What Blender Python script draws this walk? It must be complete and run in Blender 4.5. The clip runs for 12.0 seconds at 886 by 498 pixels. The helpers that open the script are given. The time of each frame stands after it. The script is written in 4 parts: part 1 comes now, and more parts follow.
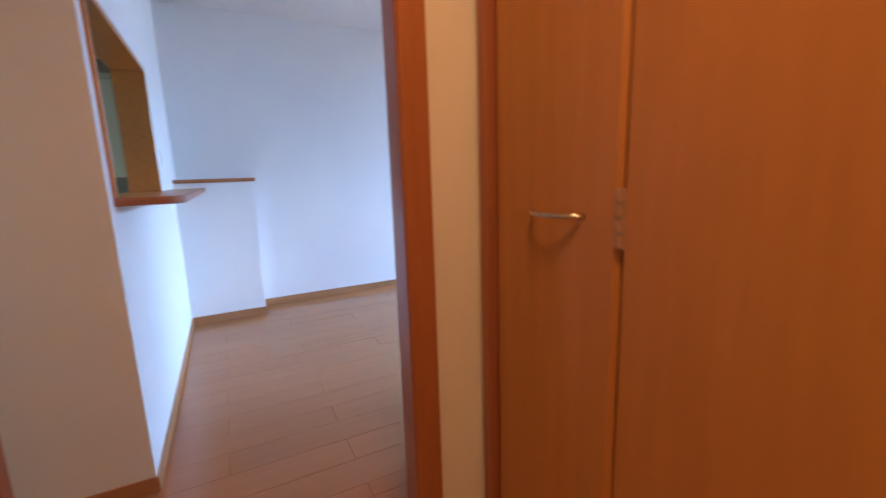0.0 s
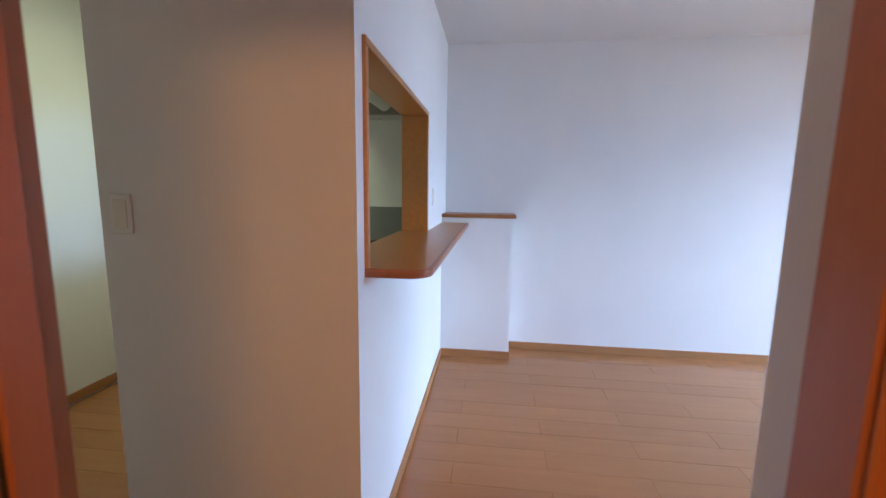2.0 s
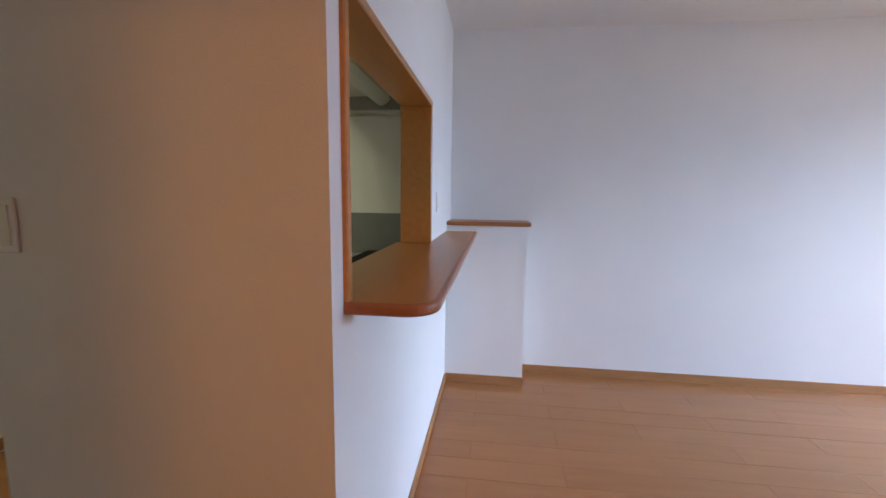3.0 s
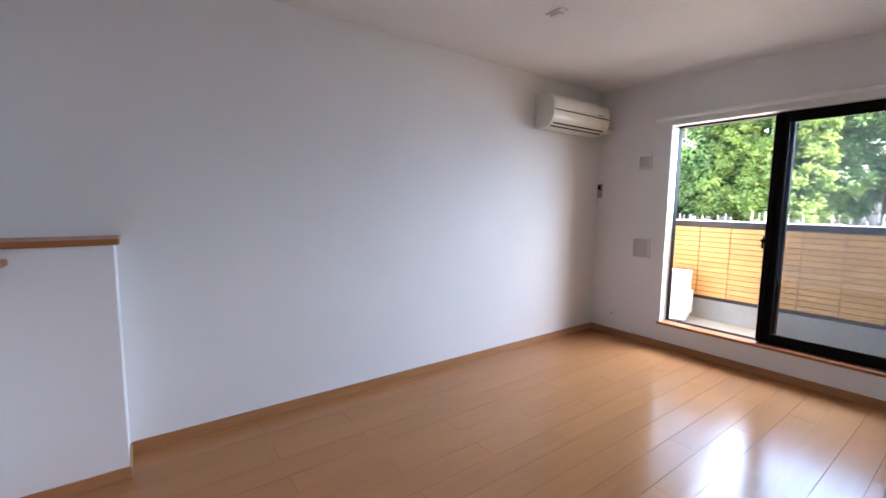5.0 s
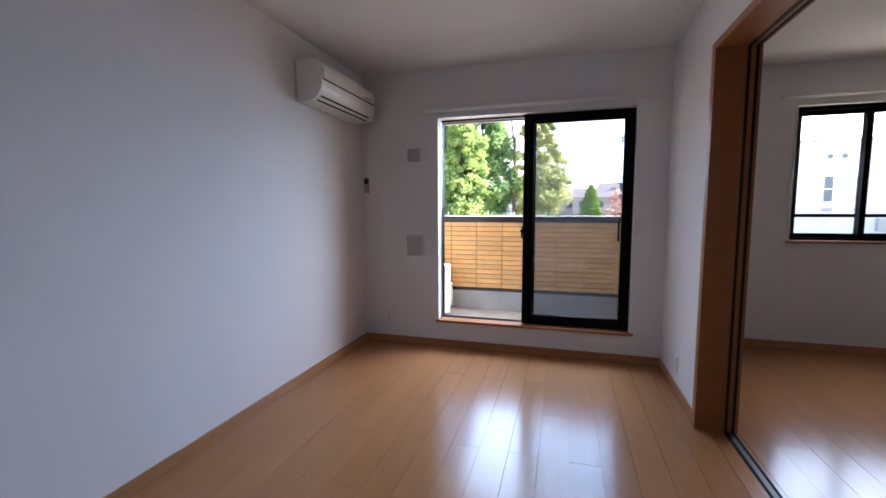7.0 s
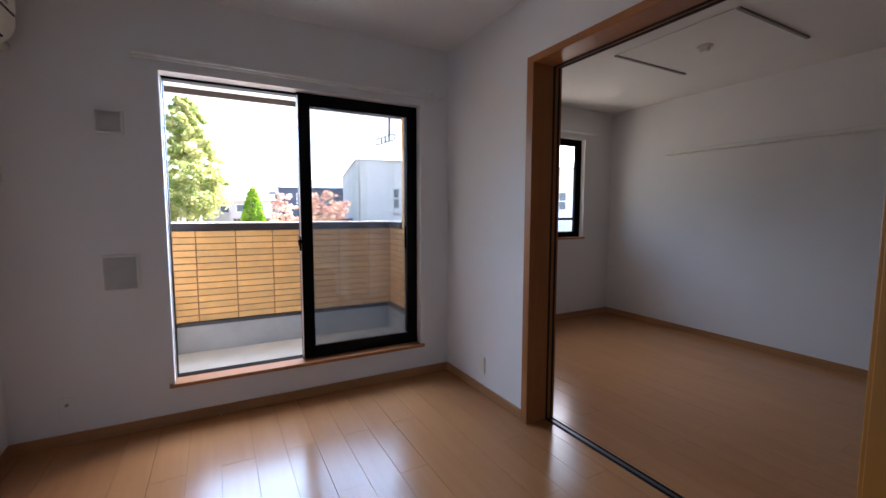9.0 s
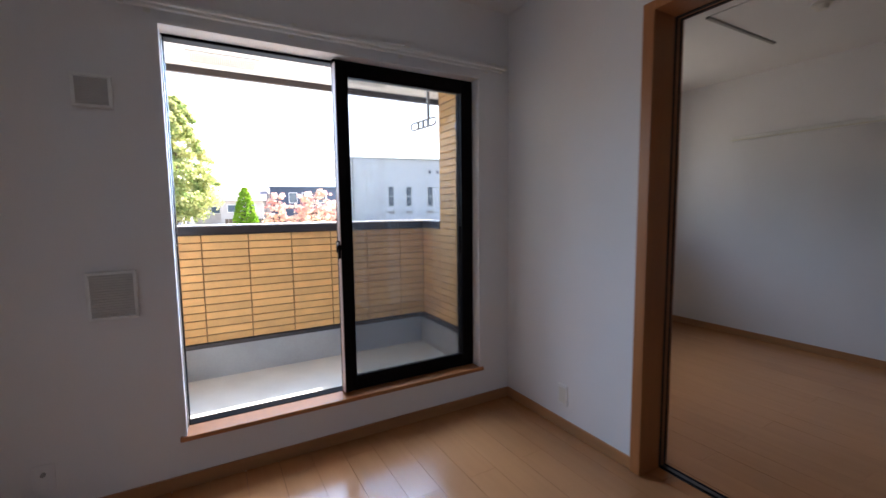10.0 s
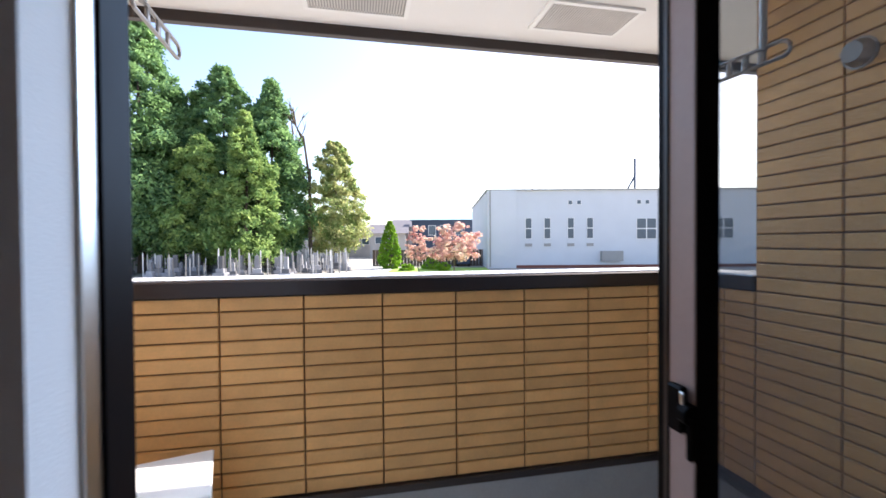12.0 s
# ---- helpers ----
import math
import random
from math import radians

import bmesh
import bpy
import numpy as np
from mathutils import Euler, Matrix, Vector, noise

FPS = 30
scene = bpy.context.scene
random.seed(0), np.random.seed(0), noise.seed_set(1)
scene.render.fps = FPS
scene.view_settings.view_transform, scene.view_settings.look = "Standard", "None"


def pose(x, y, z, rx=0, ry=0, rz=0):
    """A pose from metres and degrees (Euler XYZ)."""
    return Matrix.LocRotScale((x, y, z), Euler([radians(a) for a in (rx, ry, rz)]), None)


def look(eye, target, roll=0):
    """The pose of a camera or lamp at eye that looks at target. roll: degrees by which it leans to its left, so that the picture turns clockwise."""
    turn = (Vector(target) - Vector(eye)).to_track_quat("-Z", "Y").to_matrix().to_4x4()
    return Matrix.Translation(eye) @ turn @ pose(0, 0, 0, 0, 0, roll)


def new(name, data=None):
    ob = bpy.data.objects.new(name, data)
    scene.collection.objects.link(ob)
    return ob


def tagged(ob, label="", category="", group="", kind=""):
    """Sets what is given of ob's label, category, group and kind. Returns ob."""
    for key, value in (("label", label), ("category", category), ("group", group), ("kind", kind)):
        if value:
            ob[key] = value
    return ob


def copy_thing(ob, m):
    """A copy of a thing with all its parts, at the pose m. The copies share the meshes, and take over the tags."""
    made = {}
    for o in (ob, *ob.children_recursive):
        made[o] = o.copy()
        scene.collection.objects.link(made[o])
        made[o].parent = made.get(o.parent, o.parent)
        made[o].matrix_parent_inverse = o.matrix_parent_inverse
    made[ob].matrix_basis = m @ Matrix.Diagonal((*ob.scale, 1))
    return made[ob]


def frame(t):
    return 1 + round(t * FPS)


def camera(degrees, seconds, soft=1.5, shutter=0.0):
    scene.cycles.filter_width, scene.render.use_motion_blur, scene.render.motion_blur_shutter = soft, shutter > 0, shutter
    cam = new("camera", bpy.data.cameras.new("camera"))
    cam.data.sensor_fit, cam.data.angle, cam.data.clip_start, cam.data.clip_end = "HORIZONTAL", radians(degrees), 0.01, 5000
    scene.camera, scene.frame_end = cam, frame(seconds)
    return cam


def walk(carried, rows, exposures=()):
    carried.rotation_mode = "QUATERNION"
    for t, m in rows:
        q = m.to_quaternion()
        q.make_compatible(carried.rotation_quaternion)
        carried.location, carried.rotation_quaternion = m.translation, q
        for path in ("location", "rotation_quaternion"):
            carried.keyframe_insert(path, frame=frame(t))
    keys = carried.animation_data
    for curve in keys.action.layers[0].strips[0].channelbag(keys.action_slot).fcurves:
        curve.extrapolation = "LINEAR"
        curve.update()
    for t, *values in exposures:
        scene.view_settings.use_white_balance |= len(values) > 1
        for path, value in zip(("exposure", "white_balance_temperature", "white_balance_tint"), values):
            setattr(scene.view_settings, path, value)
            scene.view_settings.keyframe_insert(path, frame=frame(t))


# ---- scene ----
# The walk: hall, living room, sliding window
cam = camera(93.4, 12.0, shutter=0.3)
PATH = [
    (0, (3.897, 0.33, 1.097), (2.146, 1.228, 0.743), -1.9),
    (0.5, (3.758, 0.31, 1.292), (1.866, 0.78, 0.846), 0.8),
    (1, (3.674, 0.342, 1.319), (1.717, 0.556, 0.97), 0.4),
    (1.5, (3.55, 0.39, 1.308), (1.578, 0.254, 1.007), -0.1),
    (2, (3.367, 0.383, 1.293), (1.401, 0.15, 1.013), 0.8),
    (2.5, (3.18, 0.333, 1.294), (1.212, 0.082, 1.039), 0.8),
    (3, (3.0, 0.318, 1.284), (1.031, 0.076, 1.03), 0.8),
    (3.5, (2.792, 0.351, 1.283), (0.809, 0.443, 1.038), 1.6),
    (3.7, (2.74, 0.367, 1.295), (0.786, 0.718, 1.052), 2.1),
    (5.3, (2.431, 0.645, 1.282), (0.91, 1.926, 1.063), 0.4),
    (5.5, (2.329, 0.631, 1.277), (0.883, 1.995, 1.055), 0.5),
    (6, (2.206, 0.742, 1.254), (1.08, 2.382, 1.045), 1.2),
    (6.5, (1.964, 0.775, 1.246), (1.182, 2.606, 1.055), -0.3),
    (7, (1.773, 0.942, 1.222), (1.216, 2.853, 1.029), -0.2),
    (7.5, (1.602, 1.128, 1.23), (1.412, 3.109, 1.032), 0.8),
    (7.7, (1.503, 1.179, 1.229), (1.521, 3.169, 1.034), 1.3),
    (9.5, (0.868, 1.952, 1.224), (1.901, 3.656, 1.049), -0.4),
    (10, (0.843, 2.331, 1.222), (1.821, 4.066, 1.035), -0.7),
    (10.5, (0.815, 2.741, 1.218), (1.649, 4.55, 1.033), -0.9),
    (11, (0.882, 3.146, 1.249), (1.555, 5.02, 1.057), -1.4),
    (11.5, (0.951, 3.623, 1.283), (1.382, 5.572, 1.153), -0.4),
    (11.8, (0.988, 3.849, 1.271), (1.398, 5.806, 1.206), -0.7),
    (12, (1.008, 3.993, 1.262), (1.404, 5.953, 1.234), -0.4),
]
EXPOSURES = [(0.0, 4.62, 5500, 15), (0.5, 4.46, 5350, 14), (1.0, 4.45, 5400, 14), (1.5, 4.50, 5650, 15), (2.0, 4.54, 6150, 17), (2.5, 4.25, 6350, 17), (3.0, 4.25, 6800, 20), (3.5, 4.22, 6900, 21), (5.5, 3.75, 7050, 19), (6.0, 3.50, 7000, 20), (6.5, 3.42, 6850, 20), (7.0, 3.06, 6600, 20), (7.5, 2.86, 6550, 20), (9.5, 2.92, 6750, 19), (10.0, 2.76, 6700, 18), (10.5, 2.68, 6750, 18), (11.5, 2.08, 6550, 16), (12.0, 1.46, 6400, 17)]
walk(cam, [(t, look(e, g, r)) for t, e, g, r in PATH], EXPOSURES)

# ---- world, sun and lamps ----
SUN_TO = Vector((0.98, 0.52, 1.0)).normalized()
world = bpy.data.worlds.new("sky_world")
scene.world = world
world.use_nodes = True
wn = world.node_tree
wn.nodes.clear()
sky = wn.nodes.new("ShaderNodeTexSky")
sky.sky_type = "NISHITA"
sky.sun_disc = False
sky.sun_elevation = math.asin(SUN_TO.z)
sky.sun_rotation = math.atan2(SUN_TO.x, SUN_TO.y)
sky.altitude = 50
sky.dust_density = 2.0
bg = wn.nodes.new("ShaderNodeBackground")
bg.inputs["Strength"].default_value = 0.15
wo = wn.nodes.new("ShaderNodeOutputWorld")
wn.links.new(sky.outputs[0], bg.inputs[0])
wn.links.new(bg.outputs[0], wo.inputs[0])

sun_data = bpy.data.lights.new("sun", "SUN")
sun_data.energy, sun_data.angle, sun_data.color = 5.0, radians(0.53), (1.0, 0.95, 0.87)
sun = new("sun", sun_data)
sun.matrix_world = look(SUN_TO * 60, (0, 0, 0))


def area_lamp(name, m, sx, sy, watts, color, spread=180):
    d = bpy.data.lights.new(name, "AREA")
    d.shape, d.size, d.size_y, d.energy, d.color = "RECTANGLE", sx, sy, watts, color
    ob = new(name, d)
    ob.matrix_world = m
    d.spread = radians(spread)
    return ob


# sky light standing in the open side of the balcony and in the bedroom window
area_lamp("window_light", look((1.6, 5.62, 1.76), (0.75, 2.7, -0.3)), 1.9, 1.1, 7.6, (0.41, 0.665, 1.0), 106)
area_lamp("bedroom_window_light", look((4.17, 5.36, 1.5), (3.5, 0, -1.9)), 1.05, 1.05, 1.8, (0.50, 0.73, 1.0), 90)
area_lamp("hall_lamp_light", look((3.95, 0.42, 2.34), (3.95, 0.42, 0)), 0.32, 0.32, 0.80, (1.0, 0.46, 0.14))
area_lamp("kitchen_lamp_light", look((1.3, -1.0, 2.33), (1.3, -1.0, 0)), 0.28, 0.28, 0.50, (0.86, 1.0, 0.64))

# ---- materials ----
def nodes_of(m):
    return m.node_tree.nodes, m.node_tree.links


def material(name, color, rough=0.6, metal=0.0, vary=0.12, scale=6.0, fine=120.0, bump=0.15, spec=0.5, stretch=(1, 1, 1), rnd=0.0, coat=0.0, dist=0.002):
    """Base colour with large and fine variation and a fine relief, in metres of the object."""
    m = bpy.data.materials.new(name)
    m.use_nodes = True
    n, l = nodes_of(m)
    b = n["Principled BSDF"]
    tc = n.new("ShaderNodeTexCoord")
    mp = n.new("ShaderNodeMapping")
    mp.inputs["Scale"].default_value = stretch
    l.new(tc.outputs["Object"], mp.inputs["Vector"])
    big, small = n.new("ShaderNodeTexNoise"), n.new("ShaderNodeTexNoise")
    big.inputs["Scale"].default_value, big.inputs["Detail"].default_value = scale, 4
    small.inputs["Scale"].default_value, small.inputs["Detail"].default_value = fine, 3
    vec = mp.outputs[0]
    if rnd:
        info = n.new("ShaderNodeObjectInfo")
        mul = n.new("ShaderNodeMath")
        mul.operation = "MULTIPLY"
        mul.inputs[1].default_value = 37.0
        l.new(info.outputs["Random"], mul.inputs[0])
        add = n.new("ShaderNodeVectorMath")
        add.operation = "ADD"
        l.new(vec, add.inputs[0])
        l.new(mul.outputs[0], add.inputs[1])
        vec = add.outputs[0]
    l.new(vec, big.inputs["Vector"])
    l.new(vec, small.inputs["Vector"])
    mix = n.new("ShaderNodeMath")
    mix.operation = "MULTIPLY_ADD"
    mix.inputs[1].default_value = 0.4
    l.new(small.outputs["Fac"], mix.inputs[0])
    l.new(big.outputs["Fac"], mix.inputs[2])
    rng = n.new("ShaderNodeMapRange")
    rng.inputs["From Min"].default_value, rng.inputs["From Max"].default_value = 0.4, 1.0
    rng.inputs["To Min"].default_value, rng.inputs["To Max"].default_value = 1 - vary, 1 + vary
    l.new(mix.outputs[0], rng.inputs["Value"])
    val = rng.outputs[0]
    if rnd:
        r2 = n.new("ShaderNodeMapRange")
        r2.inputs["To Min"].default_value, r2.inputs["To Max"].default_value = 1 - rnd, 1 + rnd
        l.new(info.outputs["Random"], r2.inputs["Value"])
        m2 = n.new("ShaderNodeMath")
        m2.operation = "MULTIPLY"
        l.new(val, m2.inputs[0])
        l.new(r2.outputs[0], m2.inputs[1])
        val = m2.outputs[0]
    sc = n.new("ShaderNodeVectorMath")
    sc.operation = "SCALE"
    sc.inputs[0].default_value = color
    l.new(val, sc.inputs["Scale"])
    l.new(sc.outputs[0], b.inputs["Base Color"])
    rr = n.new("ShaderNodeMapRange")
    rr.inputs["To Min"].default_value, rr.inputs["To Max"].default_value = max(0.02, rough * 0.85), min(1, rough * 1.15)
    l.new(big.outputs["Fac"], rr.inputs["Value"])
    l.new(rr.outputs[0], b.inputs["Roughness"])
    b.inputs["Metallic"].default_value = metal
    b.inputs["Specular IOR Level"].default_value = spec
    b.inputs["Coat Weight"].default_value = coat
    b.inputs["Coat Roughness"].default_value = 0.1
    if bump:
        bp = n.new("ShaderNodeBump")
        bp.inputs["Strength"].default_value, bp.inputs["Distance"].default_value = bump, dist
        l.new(small.outputs["Fac"], bp.inputs["Height"])
        l.new(bp.outputs[0], b.inputs["Normal"])
    return m


def glass(name, color=(1, 1, 1), rough=0.0):
    m = bpy.data.materials.new(name)
    m.use_nodes = True
    n, l = nodes_of(m)
    n.clear()
    out, tr, gl, mx, lw = (n.new("ShaderNode" + k) for k in ("OutputMaterial", "BsdfTransparent", "BsdfGlossy", "MixShader", "LayerWeight"))
    tr.inputs["Color"].default_value = (*color, 1)
    gl.inputs["Roughness"].default_value = rough
    lw.inputs["Blend"].default_value = 0.5
    pw, ma = n.new("ShaderNodeMath"), n.new("ShaderNodeMath")
    pw.operation, ma.operation = "POWER", "MULTIPLY_ADD"
    pw.inputs[1].default_value = 5.0
    ma.inputs[1].default_value, ma.inputs[2].default_value = 0.55, 0.02
    l.new(lw.outputs["Facing"], pw.inputs[0])
    l.new(pw.outputs[0], ma.inputs[0])
    l.new(ma.outputs[0], mx.inputs[0])
    l.new(tr.outputs[0], mx.inputs[1])
    l.new(gl.outputs[0], mx.inputs[2])
    l.new(mx.outputs[0], out.inputs[0])
    return m


WALLPAPER = material("white_wallpaper", (0.78, 0.77, 0.76), 0.85, vary=0.03, scale=2.0, fine=260, bump=0.35, dist=0.0015)
CEILING = material("white_ceiling_paper", (0.80, 0.79, 0.77), 0.9, vary=0.03, scale=1.5, fine=200, bump=0.3)
OAK = material("oak_laminate_floor", (0.385, 0.165, 0.066), 0.185, vary=0.06, scale=4, fine=60, bump=0.02, stretch=(7, 0.6, 1), rnd=0.03, dist=0.0003, spec=0.28)
GROOVE = material("brown_floor_joint", (0.26, 0.115, 0.05), 0.7)
TRIM = material("brown_wood_trim", (0.37, 0.140, 0.046), 0.38, vary=0.12, scale=6, fine=60, bump=0.08, stretch=(6, 6, 0.6))
BASE = material("brown_wood_baseboard", (0.40, 0.185, 0.075), 0.40, vary=0.12, scale=6, fine=60, bump=0.08, stretch=(0.6, 0.6, 6))
REDWOOD = material("reddish_wood_jamb", (0.35, 0.130, 0.055), 0.36, vary=0.10, scale=5, fine=60, bump=0.06, stretch=(6, 6, 0.5))
COUNTER = material("honey_wood_counter", (0.50, 0.21, 0.052), 0.30, vary=0.13, scale=6, fine=60, bump=0.05, stretch=(0.6, 7, 7))
DOORWOOD = material("orange_brown_closet_door", (0.47, 0.205, 0.038), 0.42, vary=0.10, scale=4, fine=70, bump=0.05, stretch=(8, 8, 0.5))
DARK = material("dark_gap", (0.02, 0.015, 0.012), 0.8, bump=0)
BLACK = material("black_aluminium", (0.008, 0.006, 0.006), 0.5, vary=0.1, bump=0.03, spec=0.03)
STEEL = material("brushed_steel", (0.62, 0.61, 0.58), 0.3, metal=1.0, vary=0.06, scale=8, fine=150, bump=0.03)
WHITE = material("white_plastic", (0.80, 0.80, 0.77), 0.35, vary=0.03, bump=0.0)
CREAM = material("aged_white_plastic", (0.76, 0.74, 0.66), 0.4, vary=0.03, bump=0.0)
GREY = material("grey_grille", (0.33, 0.32, 0.30), 0.6, vary=0.06, bump=0.0)
VENTGREY = material("grey_ventilation_mesh", (0.60, 0.58, 0.55), 0.7, vary=0.08, fine=500, bump=0.3)
TILE = material("tan_facade_tile", (0.72, 0.415, 0.155), 0.6, vary=0.14, scale=9, fine=110, bump=0.25, rnd=0.10)
JOINT = material("brown_tile_joint", (0.17, 0.085, 0.036), 0.85)
CAP = material("dark_brown_rail_cap", (0.035, 0.026, 0.024), 0.35, metal=0.3, vary=0.1, bump=0.02)
CONCRETE = material("grey_concrete", (0.36, 0.37, 0.37), 0.8, vary=0.14, scale=4, fine=90, bump=0.3)
BALFLOOR = material("grey_balcony_floor", (0.50, 0.50, 0.47), 0.7, vary=0.10, scale=5, fine=140, bump=0.3)
SOFFIT = material("white_soffit_board", (0.78, 0.77, 0.74), 0.7, vary=0.03, scale=2, bump=0.1)
GLASS = glass("window_glass", (0.938, 0.952, 0.956))
MESHNET = bpy.data.materials.new("grey_insect_screen")
MESHNET.use_nodes = True
MESHNET.node_tree.nodes["Principled BSDF"].inputs["Base Color"].default_value = (0.22, 0.22, 0.245, 1)
MESHNET.node_tree.nodes["Principled BSDF"].inputs["Roughness"].default_value = 0.9
MESHNET.node_tree.nodes["Principled BSDF"].inputs["Alpha"].default_value = 0.27

HINGE = material("dull_brass_hinge", (0.44, 0.27, 0.16), 0.5, metal=0.3, vary=0.1)
# black stile seen at a grazing angle: its reflected room light as base colour
STILE_SHEEN = material("brown_grey_stile_sheen", (0.42, 0.32, 0.30), 0.45, metal=0.0, vary=0.08, bump=0.02)
DULLSTEEL = material("dull_grey_steel", (0.30, 0.29, 0.28), 0.4, metal=0.9, vary=0.1, scale=8, bump=0.03)
PAINTSHEET = material("pale_painted_sheet_metal", (0.72, 0.73, 0.76), 0.4, vary=0.04, bump=0.0)

# ---- building helpers ----
ORIGIN = {}


def box(bm, x0, x1, y0, y1, z0, z1, bevel=0.0, segments=1):
    x0, x1, y0, y1, z0, z1 = min(x0, x1), max(x0, x1), min(y0, y1), max(y0, y1), min(z0, z1), max(z0, z1)
    m = Matrix.LocRotScale(((x0 + x1) / 2, (y0 + y1) / 2, (z0 + z1) / 2), None, (x1 - x0, y1 - y0, z1 - z0))
    vs = bmesh.ops.create_cube(bm, size=1, matrix=m)["verts"]
    if bevel:
        es = list({e for v in vs for e in v.link_edges})
        bmesh.ops.bevel(bm, geom=es, offset=bevel, segments=segments, affect="EDGES", profile=0.5)
    return bm


def boxes(*rows, bevel=0.0):
    bm = bmesh.new()
    for r in rows:
        box(bm, *r, bevel=bevel)
    return bm


def rod(bm, a, b, r, sides=12, r2=None):
    a, b = Vector(a), Vector(b)
    d = b - a
    m = Matrix.Translation((a + b) / 2) @ d.to_track_quat("Z", "Y").to_matrix().to_4x4()
    bmesh.ops.create_cone(bm, cap_ends=True, segments=sides, radius1=r, radius2=r if r2 is None else r2, depth=d.length, matrix=m)
    return bm


def tube(bm, pts, r, sides=10, closed=False):
    """A round bar along the points."""
    pts = [Vector(p) for p in pts]
    k = len(pts)
    rings = []
    for i, p in enumerate(pts):
        a = pts[(i - 1) % k] if closed else pts[max(0, i - 1)]
        b = pts[(i + 1) % k] if closed else pts[min(k - 1, i + 1)]
        q = (b - a).to_track_quat("Z", "X")
        rings.append([bm.verts.new(p + q @ Vector((r * math.cos(2 * math.pi * s / sides), r * math.sin(2 * math.pi * s / sides), 0))) for s in range(sides)])
    for i in range(k if closed else k - 1):
        u, v = rings[i], rings[(i + 1) % k]
        for s in range(sides):
            bm.faces.new((u[s], u[(s + 1) % sides], v[(s + 1) % sides], v[s]))
    if not closed:
        bm.faces.new(rings[0]), bm.faces.new(rings[-1])
    bmesh.ops.recalc_face_normals(bm, faces=bm.faces[:])
    return bm


def profile(bm, pts, axis, a, b):
    """A prism: the closed outline pts (in the two other axes) drawn from a to b along axis."""
    def p(u, v, w):
        return {"x": (w, u, v), "y": (u, w, v), "z": (u, v, w)}[axis]
    lo = [bm.verts.new(p(u, v, a)) for u, v in pts]
    hi = [bm.verts.new(p(u, v, b)) for u, v in pts]
    k = len(pts)
    bm.faces.new(lo), bm.faces.new(hi)
    for i in range(k):
        bm.faces.new((lo[i], lo[(i + 1) % k], hi[(i + 1) % k], hi[i]))
    bmesh.ops.recalc_face_normals(bm, faces=bm.faces[:])
    return bm


def mesh_of(name, bm, mat, shift, smooth=False):
    bmesh.ops.translate(bm, verts=bm.verts[:], vec=-Vector(shift))
    me = bpy.data.meshes.new(name)
    bm.to_mesh(me)
    bm.free()
    me.materials.append(mat)
    if smooth:
        me.shade_smooth()
    return me


def part(name, bm, mat, parent, label="", smooth=False):
    o = ORIGIN[parent.name]
    ob = new(name, mesh_of(name, bm, mat, o, smooth))
    ob.parent = parent
    ORIGIN[ob.name] = o
    return tagged(ob, label)


def thing(name, at, label, category, group="", kind=""):
    ob = new(name)
    ob.location = at
    ob.empty_display_size = 0.1
    ORIGIN[ob.name] = at
    return tagged(ob, label, category, group, kind)


def solid(name, bm, mat, label, category, group="", kind="", at=None, smooth=False):
    """One mesh that is a thing of its own."""
    bm.verts.ensure_lookup_table()
    if at is None:
        lo = [min(v.co[i] for v in bm.verts) for i in range(3)]
        hi = [max(v.co[i] for v in bm.verts) for i in range(3)]
        at = ((lo[0] + hi[0]) / 2, (lo[1] + hi[1]) / 2, lo[2])
    ob = new(name, mesh_of(name, bm, mat, at, smooth))
    ob.location = at
    ORIGIN[ob.name] = at
    return tagged(ob, label, category, group, kind)


def structure(name, bm, mat, label, category="wall"):
    return solid(name, bm, mat, label, category, kind="structure", at=(0, 0, 0))


# ---- the plan ----
H = 2.40          # ceiling
YW = 4.44         # window wall of the living room
XR = 2.51         # partition to the bedroom
XB = 5.186        # far wall of the bedroom
YB = 5.187        # window wall of the bedroom
D0, D1 = -0.034, 0.685   # hall door, clear width
S0, S1 = 1.965, 3.49    # sliding-door opening
WX0, WX1, WZ0, WZ1 = 0.70, 2.295, 0.235, 2.0   # living room window

# walls
structure("wall_west", boxes((-0.14, 0, -2.18, 4.62, -0.1, H)), WALLPAPER, "long plain white wallpapered wall of the living room")
structure("wall_north", boxes((0, WX0, YW, 4.60, -0.1, H), (WX1, XR, YW, 4.60, -0.1, H), (WX0, WX1, YW, 4.60, WZ1, H), (WX0, WX1, YW, 4.60, -0.1, WZ0)),
          WALLPAPER, "white wallpapered wall round the balcony window")
structure("wall_partition", boxes((XR, 2.68, S1, 4.60, -0.1, H), (XR, 2.68, S0, S1, 2.05, H), (XR, 2.68, 1.10, S0, -0.1, H), (2.68, 2.77, 1.10, 1.22, -0.1, H), (2.77, 3.00, 0.90, 1.22, -0.1, H)),
          WALLPAPER, "white wallpapered partition between living room and bedroom")
structure("wall_counter", boxes((0, 0.975, -0.12, 0, -0.1, H), (0.975, 2.155, -0.12, 0, -0.1, 1.024), (0.975, 2.155, -0.12, 0, 1.725, H)),
          WALLPAPER, "white wallpapered kitchen wall with a serving hatch")
structure("wall_kitchen_end", boxes((2.155, 2.22, -0.81, 0, -0.1, H)), WALLPAPER, "warm-lit wallpapered end wall beside the kitchen")
structure("wall_door", boxes((2.77, 3.0, 0.765, 0.90, -0.1, H), (2.935, 3.0, 0.738, 0.765, -0.1, H), (3.055, 3.14, -1.0, D0 - 0.012, -0.1, H), (2.90, 3.14, D0 - 0.012, 0.765, 2.07, H)),
          WALLPAPER, "cream-lit wallpapered wall round the hall door")
